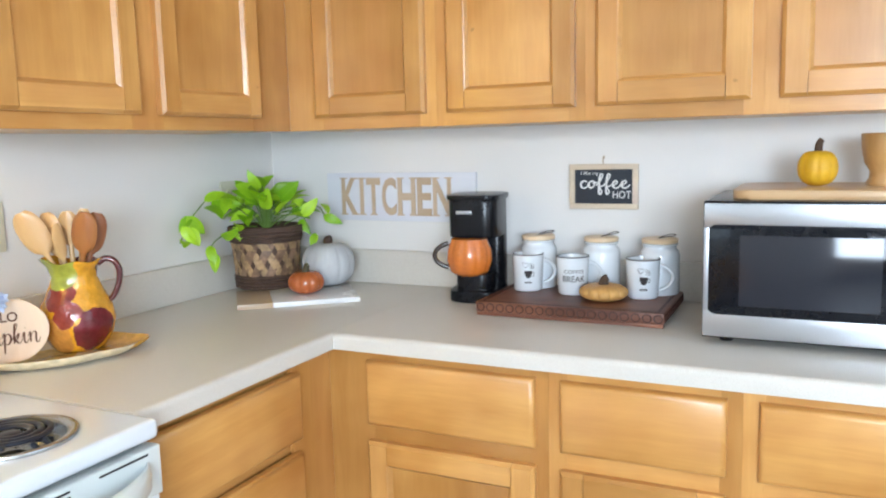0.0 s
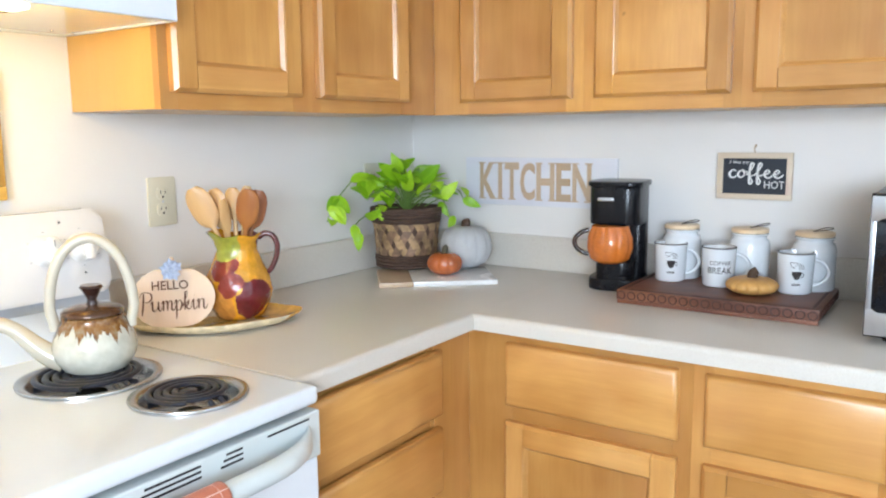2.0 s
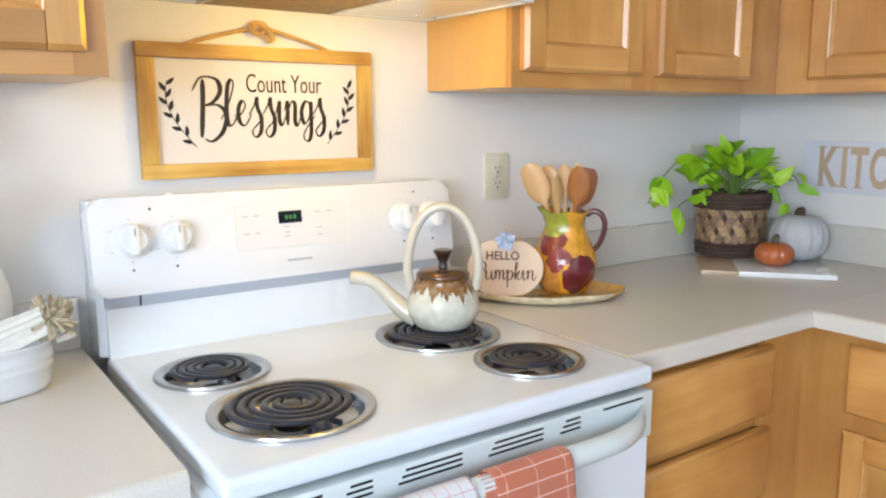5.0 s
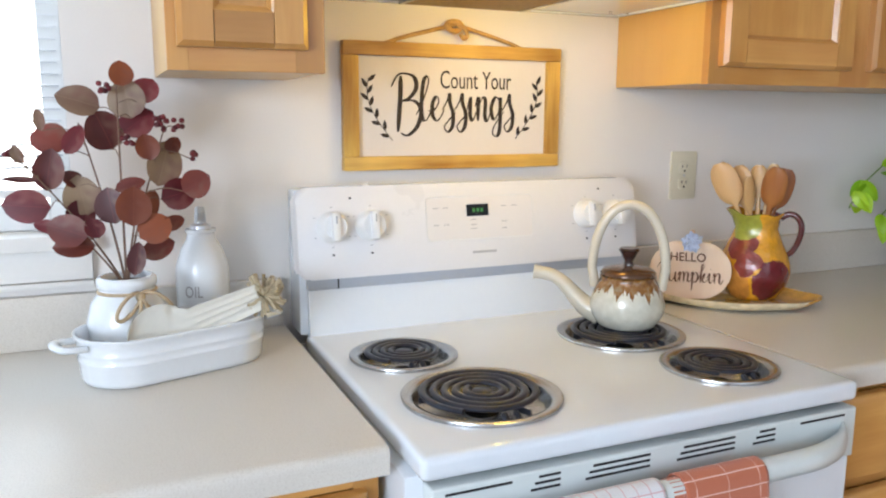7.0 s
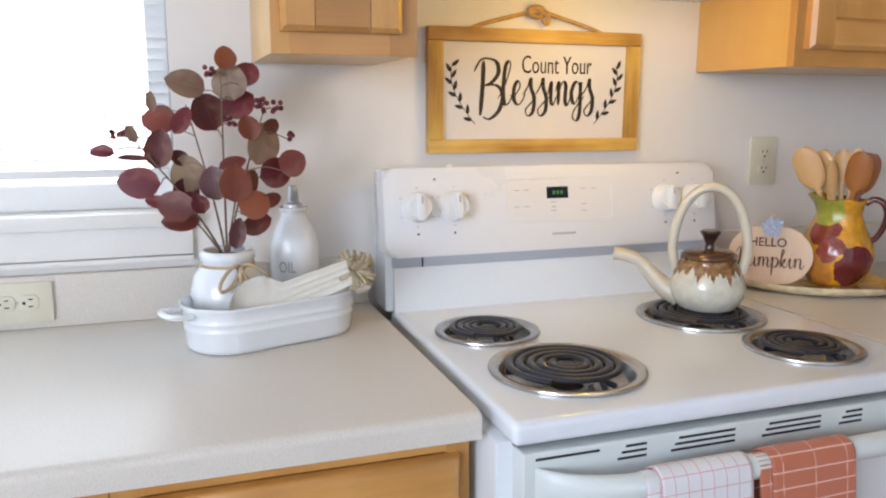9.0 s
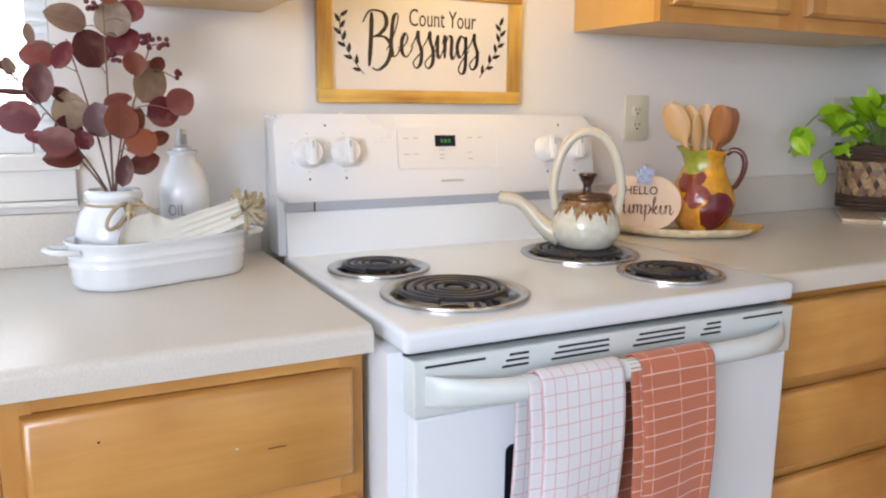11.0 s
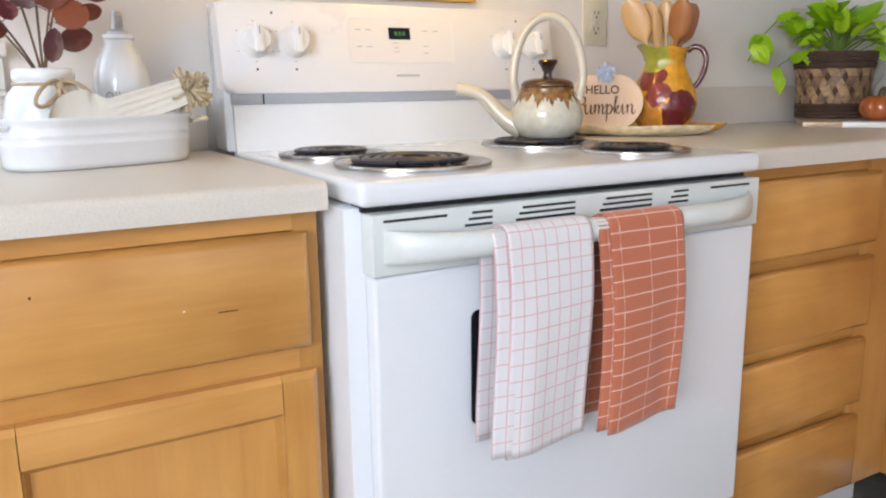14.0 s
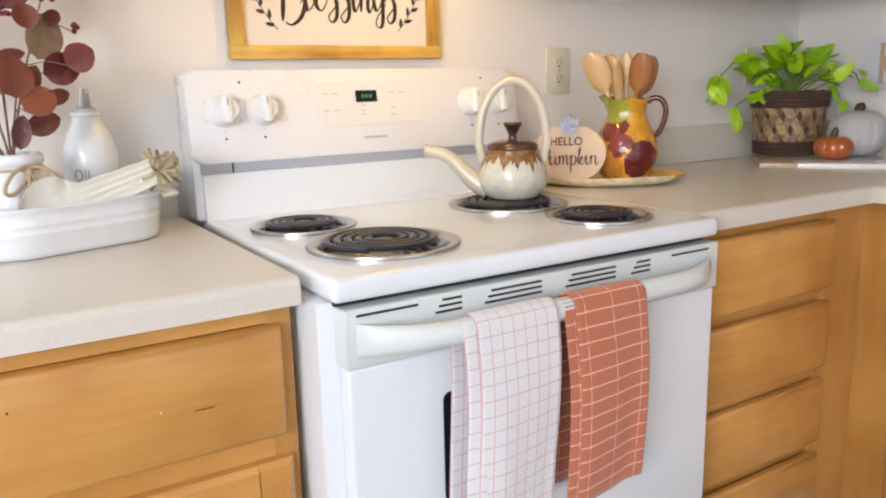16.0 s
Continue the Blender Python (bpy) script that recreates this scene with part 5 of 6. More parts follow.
scb.inputs["Base Color"].default_value, scb.inputs["Roughness"].default_value = (0.022, 0.024, 0.032, 1), 0.10
scb.inputs["Specular IOR Level"].default_value = 0.5
part("door_window", box(0.072, 0.330, -0.0056, -0.004, 0.086, 0.234, bevel=0.0005), screen, mw, "grey screened window")
part("control_strip", box(0.404, 0.525, -0.004, 0.004, 0.0725, 0.2485, bevel=0.001), black_glass, mw)
for fx in (0.045, 0.485):
    for fy in (0.05, 0.35):
        part("foot", moved(lathe([(0, 0), (0.014, 0), (0.016, 0.016), (0, 0.016)], 16), Matrix.Translation((fx, fy, 0))), black_plastic, mw)
MT = COUNTER + 0.3025
cb = thing("cutting_board", at(1.74, -0.225, MT), "pale bamboo cutting board on the microwave", "cutting board")
part("board", slab(round_rect(-0.240, 0.240, -0.165, 0.165, 0.035), 0.0, 0.019, 0.006), bamboo_x, cb)
BT = MT + 0.0192
pumpkin("yellow_pumpkin", at(1.663, -0.215, BT), 0.043, 0.080, 8, yellow_pumpkin, "small mustard-yellow pumpkin on the cutting board", 0.022, depth=0.08, stem_r=0.007)
gb_ = thing("wooden_goblet", at(1.795, -0.19, BT), "turned wooden goblet on the cutting board", "goblet")
part("cup", lathe([(0, 0.0), (0.034, 0.0), (0.036, 0.006), (0.030, 0.016), (0.028, 0.030), (0.040, 0.050), (0.046, 0.080), (0.048, 0.112), (0.044, 0.114), (0.042, 0.080), (0.030, 0.054), (0, 0.050)], 40), bamboo_z, gb_, smooth=60)

# ---- leaf platter with jug, utensils and the pumpkin sign ----
PX, PY, PTURN = 0.205, -1.045, 52
pt = thing("leaf_platter", at(PX, PY, COUNTER, PTURN), "leaf-shaped glazed platter, cream and orange", "platter")
bm, rings = bmesh.new(), []
for k, (s, z) in enumerate(((0.0, 0.006), (0.70, 0.006), (0.90, 0.014), (1.0, 0.026), (1.0, 0.022), (0.90, 0.009), (0.68, 0.0), (0.0, 0.0))):
    ring = []
    for i in range(64):
        a = 2 * math.pi * i / 64
        w = 1 + 0.035 * math.cos(5 * a + 0.6) + 0.012 * math.cos(9 * a)
        ring.append(bm.verts.new((0.185 * s * w * math.cos(a), 0.118 * s * w * math.sin(a), z + 0.0015 * math.cos(5 * a) * s * s)) if s else None)
    rings.append(ring if s else [bm.verts.new((0, 0, z))])
for a, b in zip(rings, rings[1:]):
    for i in range(64):
        j = (i + 1) % 64
        q = [a[i % len(a)], a[j % len(a)], b[j % len(b)], b[i % len(b)]]
        q = [v for n_, v in enumerate(q) if v not in q[:n_]]
        bm.faces.new(q)
part("dish", bm, blotched("platter_glaze", (0.74, 0.62, 0.40), [((0.16, 0.02, 0.02), 0.085, (0.66, 0.34, 0.04)), ((-0.02, 0.0, 0.0), 0.07, (0.62, 0.42, 0.12))], 0.03), pt, smooth=60)

ZP = COUNTER + 0.0070
jg = thing("utensil_jug", at(0.200, -0.975, ZP, 38), "autumn-leaf glazed pitcher, ochre, green and maroon", "pitcher")
ochre, mar = (0.72, 0.34, 0.020), (0.15, 0.014, 0.020)
jug_glaze = blotched("autumn_leaf_glaze", ochre, [((-0.045, -0.065, 0.032), 0.050, (0.60, 0.25, 0.045)), ((-0.026, -0.055, 0.122), 0.036, (0.24, 0.035, 0.025)), ((-0.004, -0.072, 0.090), 0.030, (0.27, 0.045, 0.030)), ((0.046, -0.055, 0.045), 0.048, mar), ((-0.028, -0.045, 0.186), 0.048, (0.36, 0.37, 0.05)), ((0.03, 0.03, 0.19), 0.045, mar), ((0.0, 0.07, 0.07), 0.06, mar)], 0.026)


def jug_shape(a, r, z):
    k = 1.06 + 0.018 * math.cos(6 * a)
    if z > 0.165:
        lip = (z - 0.165) / 0.035
        k *= 1 + 0.22 * lip * max(0, math.cos(a - math.pi)) ** 3
        return k, 0.010 * lip * (max(0, math.cos(a - math.pi)) ** 2) + 0.003 * lip * math.cos(5 * a)
    return k, 0


part("body", lathe([(0, 0.003), (0.046, 0.0), (0.052, 0.006), (0.068, 0.036), (0.074, 0.064), (0.068, 0.098), (0.052, 0.134), (0.043, 0.160), (0.046, 0.180), (0.054, 0.195), (0.051, 0.196), (0.043, 0.180), (0.040, 0.160), (0.048, 0.134), (0.0, 0.10)], 72, squash=jug_shape), jug_glaze, jg, smooth=70)
part("handle", tube([(0.050, 0, 0.186), (0.066, 0, 0.196), (0.084, 0, 0.190), (0.094, 0, 0.168), (0.090, 0, 0.138), (0.078, 0, 0.112), (0.064, 0, 0.100)], lambda u: 0.0072 - 0.001 * u, 10), maroon_glaze, jg, "maroon glazed handle")


def spoon_head(name, m, length, width, thick, neck, shaft, material, label):
    """A wooden utensil standing on end: shaft up from the origin, then a flattened head."""
    s = thing(name, m, label, "utensil", "wooden utensils in the jug")
    bm, rows = bmesh.new(), []
    for i in range(25):
        u = i / 24
        z = u * (shaft + length)
        if z < shaft:
            w, t = neck, neck * 0.9
        else:
            v = (z - shaft) / length
            w = max(neck * (1 - v), width / 2 * max(0.02, 1 - abs(2 * v - 1.06) ** 2.6) ** 0.5)
            t = thick / 2
        bow = -0.10 * max(0, z - shaft)
        rows.append([bm.verts.new((w * math.cos(a), bow + t * math.sin(a) + (0.25 * thick * math.cos(a) ** 2 if z > shaft else 0), z)) for a in (2 * math.pi * k / 12 for k in range(12))])
    for a, b in zip(rows, rows[1:]):
        for k in range(12):
            bm.faces.new((a[k], a[(k + 1) % 12], b[(k + 1) % 12], b[k]))
    bm.faces.new(rows[0]), bm.faces.new(rows[-1])
    part("blade", bm, material, s, smooth=60)
    return s


JX, JY, JZ = 0.200, -0.975, ZP + 0.137
VIEW = 38  # the way the utensils' faces look
for name, dx, dy, lean, sway, turn, args, label in (
    ("wooden_spoon", -0.012, -0.016, -24, 2, 34, (0.105, 0.060, 0.009, 0.0055, 0.080, oak_light), "large pale wooden spoon"),
    ("wooden_spoon", -0.010, -0.008, -12, -6, 20, (0.100, 0.052, 0.008, 0.0050, 0.068, oak_light), "pale wooden spoon"),
    ("wooden_spatula", 0.002, -0.002, -2, -3, 36, (0.078, 0.042, 0.007, 0.0055, 0.088, oak_light), "pale flat wooden spatula"),
    ("wooden_spatula", -0.004, -0.014, -8, 6, 70, (0.085, 0.026, 0.006, 0.0050, 0.060, oak_light), "narrow pale wooden spatula"),
    ("wooden_spoon", 0.014, -0.010, 9, 4, 30, (0.095, 0.054, 0.012, 0.0060, 0.072, wood("cherry_spoon_wood", (0.42, 0.17, 0.04), (0.28, 0.09, 0.02), "z", knots=False)), "reddish cherry wood spoon"),
    ("wooden_spoon", 0.018, 0.006, 13, -5, 46, (0.095, 0.050, 0.009, 0.0055, 0.068, oak_dark), "dark stained wooden spoon"),
    ("wooden_fork", 0.008, 0.010, 6, -6, 50, (0.080, 0.034, 0.007, 0.0055, 0.090, oak_light), "pale wooden fork"),
):
    c, s = math.cos(radians(VIEW)), math.sin(radians(VIEW))
    m = Matrix.Translation((JX + c * dx - s * dy, JY + s * dx + c * dy, JZ)) @ Matrix.Rotation(radians(VIEW), 4, "Z") @ Matrix.Rotation(radians(lean), 4, "Y") @ Matrix.Rotation(radians(sway), 4, "X") @ Matrix.Rotation(radians(turn - VIEW), 4, "Z")
    spoon_head(name, m, *args, label + " in the jug")

ht = thing("pumpkin_sign", at(0.178, -1.140, ZP + 0.003, 50), "birch pumpkin-shaped sign with burnt lettering", "table sign")
out = []
for i in range(48):
    a = 2 * math.pi * i / 48
    x, z = math.cos(a), math.sin(a)
    rx = 0.086 * (1 + 0.02 * math.cos(4 * a))
    rz = 0.068 * (1 - (0.16 * math.exp(-((x / 0.22) ** 2)) if z > 0 else 0.05 * math.exp(-((x / 0.35) ** 2))))
    out.append((rx * math.copysign(abs(x) ** 0.86, x), 0.067 + rz * math.copysign(abs(z) ** 0.92, z)))
part("slab", moved(prism(out, -0.008, 0.008, bevel=0.001), Matrix.Rotation(radians(-6), 4, "X")), heart_wood, ht)
TILTED = Matrix.Rotation(radians(-6), 4, "X")
part("lettering", moved(lettering("HELLO", -0.044, 0.032, 0.086, 0.106, -0.0085, 0.012), TILTED), burnt, ht)
part("lettering", moved(script("Pumpkin", -0.072, 0.070, 0.040, 0.022, -0.0081, 0.0036, 0.0016), TILTED), burnt, ht)
bm = bmesh.new()
for i in range(11):
    a = 2 * math.pi * i / 11
    t = lathe([(0, 0.0), (0.006, 0.001), (0.009, 0.006), (0.011, 0.010), (0.008, 0.006), (0.0, 0.003)], 10, squash=lambda a_, r_, z_: (1 + 0.25 * math.cos(5 * a_), 0.002 * math.sin(7 * a_)))
    moved(t, Matrix.Translation((0.013 * math.cos(a) * (0.5 + 0.5 * (i % 2)), -0.012 - 0.003 * (i % 3), 0.134 + 0.013 * math.sin(a) * (0.5 + 0.5 * (i % 2)))) @ Matrix.Rotation(radians(90), 4, "X") @ Matrix.Rotation(a, 4, "Z"))
    join(bm, t)
part("fabric_flower", bm, flower_blue, ht, "pale blue fabric flower")
part("stem_knob", moved(lathe([(0, 0), (0.006, 0), (0.005, 0.012), (0, 0.014)], 12), Matrix.Translation((0, -0.004, 0.146))), heart_wood, ht)

# ---- teapot on the rear burner ----
tp = thing("teapot", at(0.322, -1.418, 0.9282, 52), "cream stoneware teapot with brown drip glaze", "teapot")
glaze, gn_, gl_, gb2 = tree("cream_drip_glaze")
v_ = coords(gn_, gl_)
sep = gn_.new("ShaderNodeSeparateXYZ")
gl_.new(v_, sep.inputs[0])
ang = maths(gn_, gl_, "ARCTAN2", sep.outputs[1], sep.outputs[0])
comb = gn_.new("ShaderNodeCombineXYZ")
gl_.new(ang, comb.inputs[0])
drip = noise_tex(gn_, gl_, comb.outputs[0], 2.6, 4, 0.7)
fine_ = noise_tex(gn_, gl_, v_, 60.0, 4)
edge_ = maths(gn_, gl_, "MULTIPLY_ADD", drip, -0.13, 0.142)
over = maths(gn_, gl_, "GREATER_THAN", maths(gn_, gl_, "MULTIPLY_ADD", fine_, 0.006, sep.outputs[2]), edge_)
cream_ = ramp(gn_, gl_, fine_, [(0.3, (0.55, 0.53, 0.43)), (0.7, (0.67, 0.65, 0.55))])
brown_ = ramp(gn_, gl_, fine_, [(0.3, (0.07, 0.022, 0.008)), (0.52, (0.26, 0.12, 0.03)), (0.70, (0.30, 0.25, 0.16))])
gl_.new(mix(gn_, gl_, over, cream_, brown_), gb2.inputs["Base Color"])
gb2.inputs["Roughness"].default_value, gb2.inputs["Coat Weight"].default_value = 0.16, 0.5
part("body", lathe([(0, 0.001), (0.046, 0.0), (0.057, 0.006), (0.069, 0.026), (0.072, 0.044), (0.067, 0.066), (0.058, 0.086), (0.053, 0.094), (0.054, 0.100), (0.050, 0.102), (0, 0.102)], 64), glaze, tp, smooth=60)
lid_ = part("lid", lathe([(0.052, 0.1022), (0.053, 0.106), (0.047, 0.113), (0.028, 0.118), (0.010, 0.120), (0, 0.1205)], 48), bronze_glaze, tp, "bronze-brown lid", smooth=60)
part("lid_knob", lathe([(0.010, 0.1195), (0.008, 0.128), (0.016, 0.144), (0.020, 0.150), (0.017, 0.154), (0, 0.152)], 32), plain("dark_brown_glaze", (0.035, 0.014, 0.010), 0.2, vary=0.2, coat=0.5), lid_, "near-black flared knob", smooth=60)
spine = [(-0.052, 0, 0.022), (-0.075, 0, 0.032), (-0.098, 0, 0.052), (-0.125, 0, 0.080), (-0.150, 0, 0.094), (-0.182, 0, 0.098)]
part("spout", tube(spine, lambda u: 0.024 - 0.0110 * min(1, u * 1.6) + (0.0015 if u > 0.95 else 0), 14), cream_ceramic, tp)
part("spout_mouth", moved(lathe([(0, 0), (0.0105, 0)], 16), Matrix.Translation((-0.1823, 0, 0.0985)) @ Matrix.Rotation(radians(-90), 4, "Y")), stem_brown, tp)
hoop = []
for i in range(29):
    a = math.pi * (-0.04 + 1.08 * i / 28)
    hoop.append(((0.070 if math.sin(a) > 0 else 0.064) * math.cos(a), 0, 0.088 + 0.150 * max(0.0, math.sin(a)) ** 0.80 if math.sin(a) > 0 else 0.088 + 0.1 * math.sin(a)))
part("handle", tube(hoop, 0.0092, 12), cream_ceramic, tp, "tall cream hoop handle")

# ---- dish with vase, bottle and spoon rest ----
DT = 108
ds = thing("oval_dish", at(0.205, -2.243, COUNTER, DT), "white ceramic oval baking dish with side handles", "dish")


def stadium(l, w, n=20):
    return arc(l - w, 0, w, -90, 90, n) + arc(-(l - w), 0, w, 90, 270, n)


bm, rings = bmesh.new(), []
for grow, z in ((-0.010, 0.0), (-0.002, 0.003), (0.001, 0.010), (0.0035, 0.036), (0.0048, 0.0385), (0.0048, 0.041), (0.0038, 0.043), (0.0046, 0.050), (0.0060, 0.0525), (0.0060, 0.055), (0.0050, 0.057), (0.0062, 0.072), (0.010, 0.0755), (0.010, 0.080), (0.006, 0.080), (0.0, 0.070), (-0.006, 0.012), (-0.014, 0.008)):
    rings.append([bm.verts.new((x, y, z)) for x, y in stadium(0.148 + grow, 0.072 + grow)])
for a, b in zip(rings, rings[1:]):
    for i in range(len(a)):
        j = (i + 1) % len(a)
        bm.faces.new((a[i], a[j], b[j], b[i]))
bm.faces.new(rings[0]), bm.faces.new(rings[-1])
part("dish_body", bm, ceramic, ds, smooth=50)
for s in (-1, 1):
    part("handle", tube([(s * 0.150, -0.030, 0.066), (s * 0.176, -0.028, 0.068), (s * 0.184, -0.012, 0.068), (s * 0.184, 0.012, 0.068), (s * 0.176, 0.028, 0.068), (s * 0.150, 0.030, 0.066)], 0.0085, 10, flat=0.6), ceramic, ds)

vs = thing("vase", at(0.170, -2.312, COUNTER + 0.0085), "white ceramic jar vase tied with twine", "vase")
part("jar", lathe([(0, 0.001), (0.044, 0.0), (0.054, 0.010), (0.065, 0.040), (0.065, 0.074), (0.057, 0.104), (0.046, 0.118), (0.043, 0.126), (0.047, 0.131), (0.047, 0.142), (0.043, 0.146), (0.039, 0.146), (0.039, 0.130), (0.0, 0.120)], 56), ceramic, vs, smooth=55)
part("filler", moved(lathe([(0, 0), (0.0388, 0)], 24), Matrix.Translation((0, 0, 0.134))), soil, vs)
ring = [(0.0448 * math.cos(2 * math.pi * i / 40), 0.0448 * math.sin(2 * math.pi * i / 40), 0.1215) for i in range(40)]
tw = part("twine_tie", tube(ring, 0.0028, 7, closed=True), twine, vs, "jute twine tied in a bow")
BA = radians(20)
for s in (-1, 1):
    out_v, side_v = Vector((math.cos(BA), math.sin(BA), 0)), Vector((-math.sin(BA), math.cos(BA), 0))
    loop = []
    for i in range(19):
        t = 2 * math.pi * i / 18
        reach = (1 - math.cos(t)) / 2
        loop.append(out_v * (0.054 + 0.016 * reach) + side_v * s * 0.046 * reach + Vector((0, 0, 0.120 - 0.026 * reach + 0.015 * math.sin(t))))
    part("bow_loop", tube(loop, 0.0032, 7), twine, tw)
    tail = [out_v * 0.055 + Vector((0, 0, 0.119)), out_v * 0.067 + side_v * s * 0.007 + Vector((0, 0, 0.098)), out_v * 0.072 + side_v * s * 0.013 + Vector((0, 0, 0.072))]
    part("bow_tail", tube(tail, 0.0030, 7), twine, tw)
part("bow_knot", moved(lathe([(0, -0.007), (0.006, -0.005), (0.0075, 0), (0.006, 0.005), (0, 0.007)], 12), Matrix.Translation((0.054 * math.cos(BA), 0.054 * math.sin(BA), 0.119))), twine, tw)

# faux eucalyptus stems: each runs from the jar's mouth to its tip and carries paired round leaves
br = thing("eucalyptus_stems", at(0.170, -2.312, COUNTER + 0.143), "burgundy faux eucalyptus stems standing in the vase", "stems")
autumn_rust = leaf_material("rust_leaf", (0.11, 0.020, 0.011), (0.25, 0.065, 0.025), 0.45, 0.08, (0.20, 0.065, 0.038))
autumn_wine = leaf_material("wine_leaf", (0.085, 0.008, 0.013), (0.22, 0.028, 0.034), 0.45, 0.22, (0.24, 0.085, 0.075))
gum = {}
for key, material in (("r", autumn_red), ("t", autumn_tan), ("o", autumn_rust), ("w", autumn_wine)):
    gum[key] = [leaf_mesh("round_leaf", 0.055, 0.050, material, 0.0, f, d) for f, d in ((0.12, 0.12), (0.26, 0.25))]
rnd = random.Random(5)
berry = mesh_of("berry", lathe([(0, 0), (0.0035, 0.0015), (0.0045, 0.0045), (0.003, 0.008), (0, 0.009)], 8), autumn_wine, 60)


def spray(tip, leaves, berries=()):
    """One stem to its tip (cm); leaves (y, z, length, width, heading in degrees, tone), clusters of berries (y, z)."""
    tip = Vector(tip) / 100
    curve = [Vector((tip.x * u ** 1.5, tip.y * u ** 1.3, -0.020 + (tip.z + 0.020) * u)) for u in [i / 16 for i in range(17)]]
    stem = part("stem", tube(curve, lambda u: 0.0023 - 0.0012 * u, 6), twig, br)
    for y, z, length, width, heading, tone in leaves:
        y, length, width = y + 1.0, length * 1.13, width * 1.17
        h = radians(heading)
        depth = tip.x + rnd.uniform(-0.022, 0.030)
        away = Vector((rnd.uniform(-0.25, 0.25), math.cos(h), math.sin(h)))
        foot = Vector((depth, y / 100, z / 100)) - away * length / 200
        near = min(curve, key=lambda c: (c - foot).length + 0.5 * max(0.0, c.z - foot.z))
        part("leaf_stalk", tube([near, near.lerp(foot, 0.55) + Vector((0, 0, 0.006)), foot], 0.0009, 5), twig, stem)
        ob = spot_leaf(gum[tone][rnd.randrange(2)], br, foot, away, (1.0, rnd.uniform(-0.45, 0.45), rnd.uniform(-0.15, 0.55)))
        ob.scale = (length / 5.5, width / 5.0, 1)
    for y, z in berries:
        c = Vector((tip.x + rnd.uniform(0, 0.02), y / 100 + 0.010, z / 100))
        near = min(curve, key=lambda q: (q - c).length)
        sp = part("berry_twig", tube([near, near.lerp(c, 0.5) + Vector((0, 0, 0.004)), c], 0.0010, 5), twig, br)
        for k in range(6):
            b_ = new("berry", berry)
            b_.parent = sp
            b_.location = c + Vector((rnd.uniform(-0.008, 0.008), rnd.uniform(-0.011, 0.011), rnd.uniform(-0.010, 0.008)))


spray((0.0, 0.3, 33.5), [(0.1, 33.7, 3.5, 3.4, 90, "o"), (3.6, 31.3, 4.3, 4.0, 60, "w"), (0.7, 29.8, 5.6, 5.4, 100, "t"), (-6.4, 29.5, 5.8, 4.2, 160, "t"), (2.2, 26.2, 5.2, 5.0, 40, "w"), (-2.9, 24.8, 5.9, 5.6, 110, "r"), (0.4, 16.3, 4.2, 2.2, 20, "r")], [(-2.8, 31.4), (0.2, 22.6)])
spray((1.5, 7.0, 25.0), [(5.9, 19.4, 6.8, 5.2, 70, "t"), (3.2, 22.4, 4.0, 3.2, 100, "o"), (7.4, 22.4, 2.8, 2.2, 60, "o"), (8.1, 14.4, 5.6, 4.6, 15, "w"), (10.6, 16.1, 4.4, 4.2, 30, "r")], [(6.1, 25.4), (7.6, 25.2), (9.8, 20.2), (4.8, 25.8)])
spray((2.0, 3.2, 17.0), [(-2.7, 13.0, 5.2, 4.3, 100, "r"), (0.7, 13.0, 5.6, 4.8, 85, "o"), (3.0, 12.5, 4.6, 3.0, 70, "o"), (3.7, 9.4, 4.9, 4.5, 35, "o"), (6.6, 9.9, 3.6, 2.3, 10, "o"), (4.2, 5.7, 5.0, 3.3, 15, "r"), (0.6, 4.6, 4.8, 2.5, 80, "r")])
spray((-0.5, -5.6, 26.0), [(-12.0, 26.6, 3.3, 1.5, 100, "t"), (-11.0, 23.5, 5.0, 4.8, 160, "r"), (-7.4, 23.4, 4.5, 2.6, 60, "w"), (-8.1, 17.2, 2.8, 2.6, 120, "r"), (-6.8, 14.4, 5.7, 5.0, 100, "t"), (-7.1, 11.6, 4.2, 4.0, 60, "w")])
spray((1.0, -13.0, 19.0), [(-11.2, 18.8, 6.0, 4.0, 80, "r"), (-19.7, 18.6, 3.4, 2.0, 170, "w"), (-15.2, 17.4, 4.6, 0.9, 175, "r"), (-14.6, 13.4, 6.1, 4.5, 175, "w"), (-15.1, 21.4, 2.6, 1.6, 120, "t")], [(-17.2, 21.3), (-15.9, 20.9)])
spray((2.5, -8.2, 10.5), [(-9.2, 9.6, 5.6, 4.4, 160, "r"), (-8.4, 6.9, 5.4, 3.4, 175, "o"), (-11.9, 10.2, 3.4, 1.9, 165, "w"), (-5.2, 9.8, 3.0, 2.6, 110, "w")])

ob_ = thing("oil_bottle", at(0.083, -2.182, COUNTER), "white ceramic oil bottle with a steel pourer", "bottle")
part("bottle", lathe([(0, 0.001), (0.042, 0.0), (0.046, 0.005), (0.047, 0.130), (0.045, 0.150), (0.036, 0.178), (0.026, 0.194), (0.024, 0.206), (0.027, 0.208), (0.027, 0.214), (0, 0.214)], 48), ceramic, ob_, smooth=50)
part("pourer", lathe([(0.019, 0.2142), (0.018, 0.220), (0.011, 0.224), (0.0085, 0.250), (0.0065, 0.254), (0, 0.254)], 20), steel, ob_)
part("pourer_flap", moved(box(-0.002, 0.002, -0.006, 0.006, 0, 0.022, bevel=0.001), Matrix.Translation((0.012, 0, 0.226)) @ Matrix.Rotation(radians(20), 4, "Y")), steel, ob_)
bm = lettering("OIL", -0.016, 0.016, 0.096, 0.117, 0, 0.0, depth=0.0004)
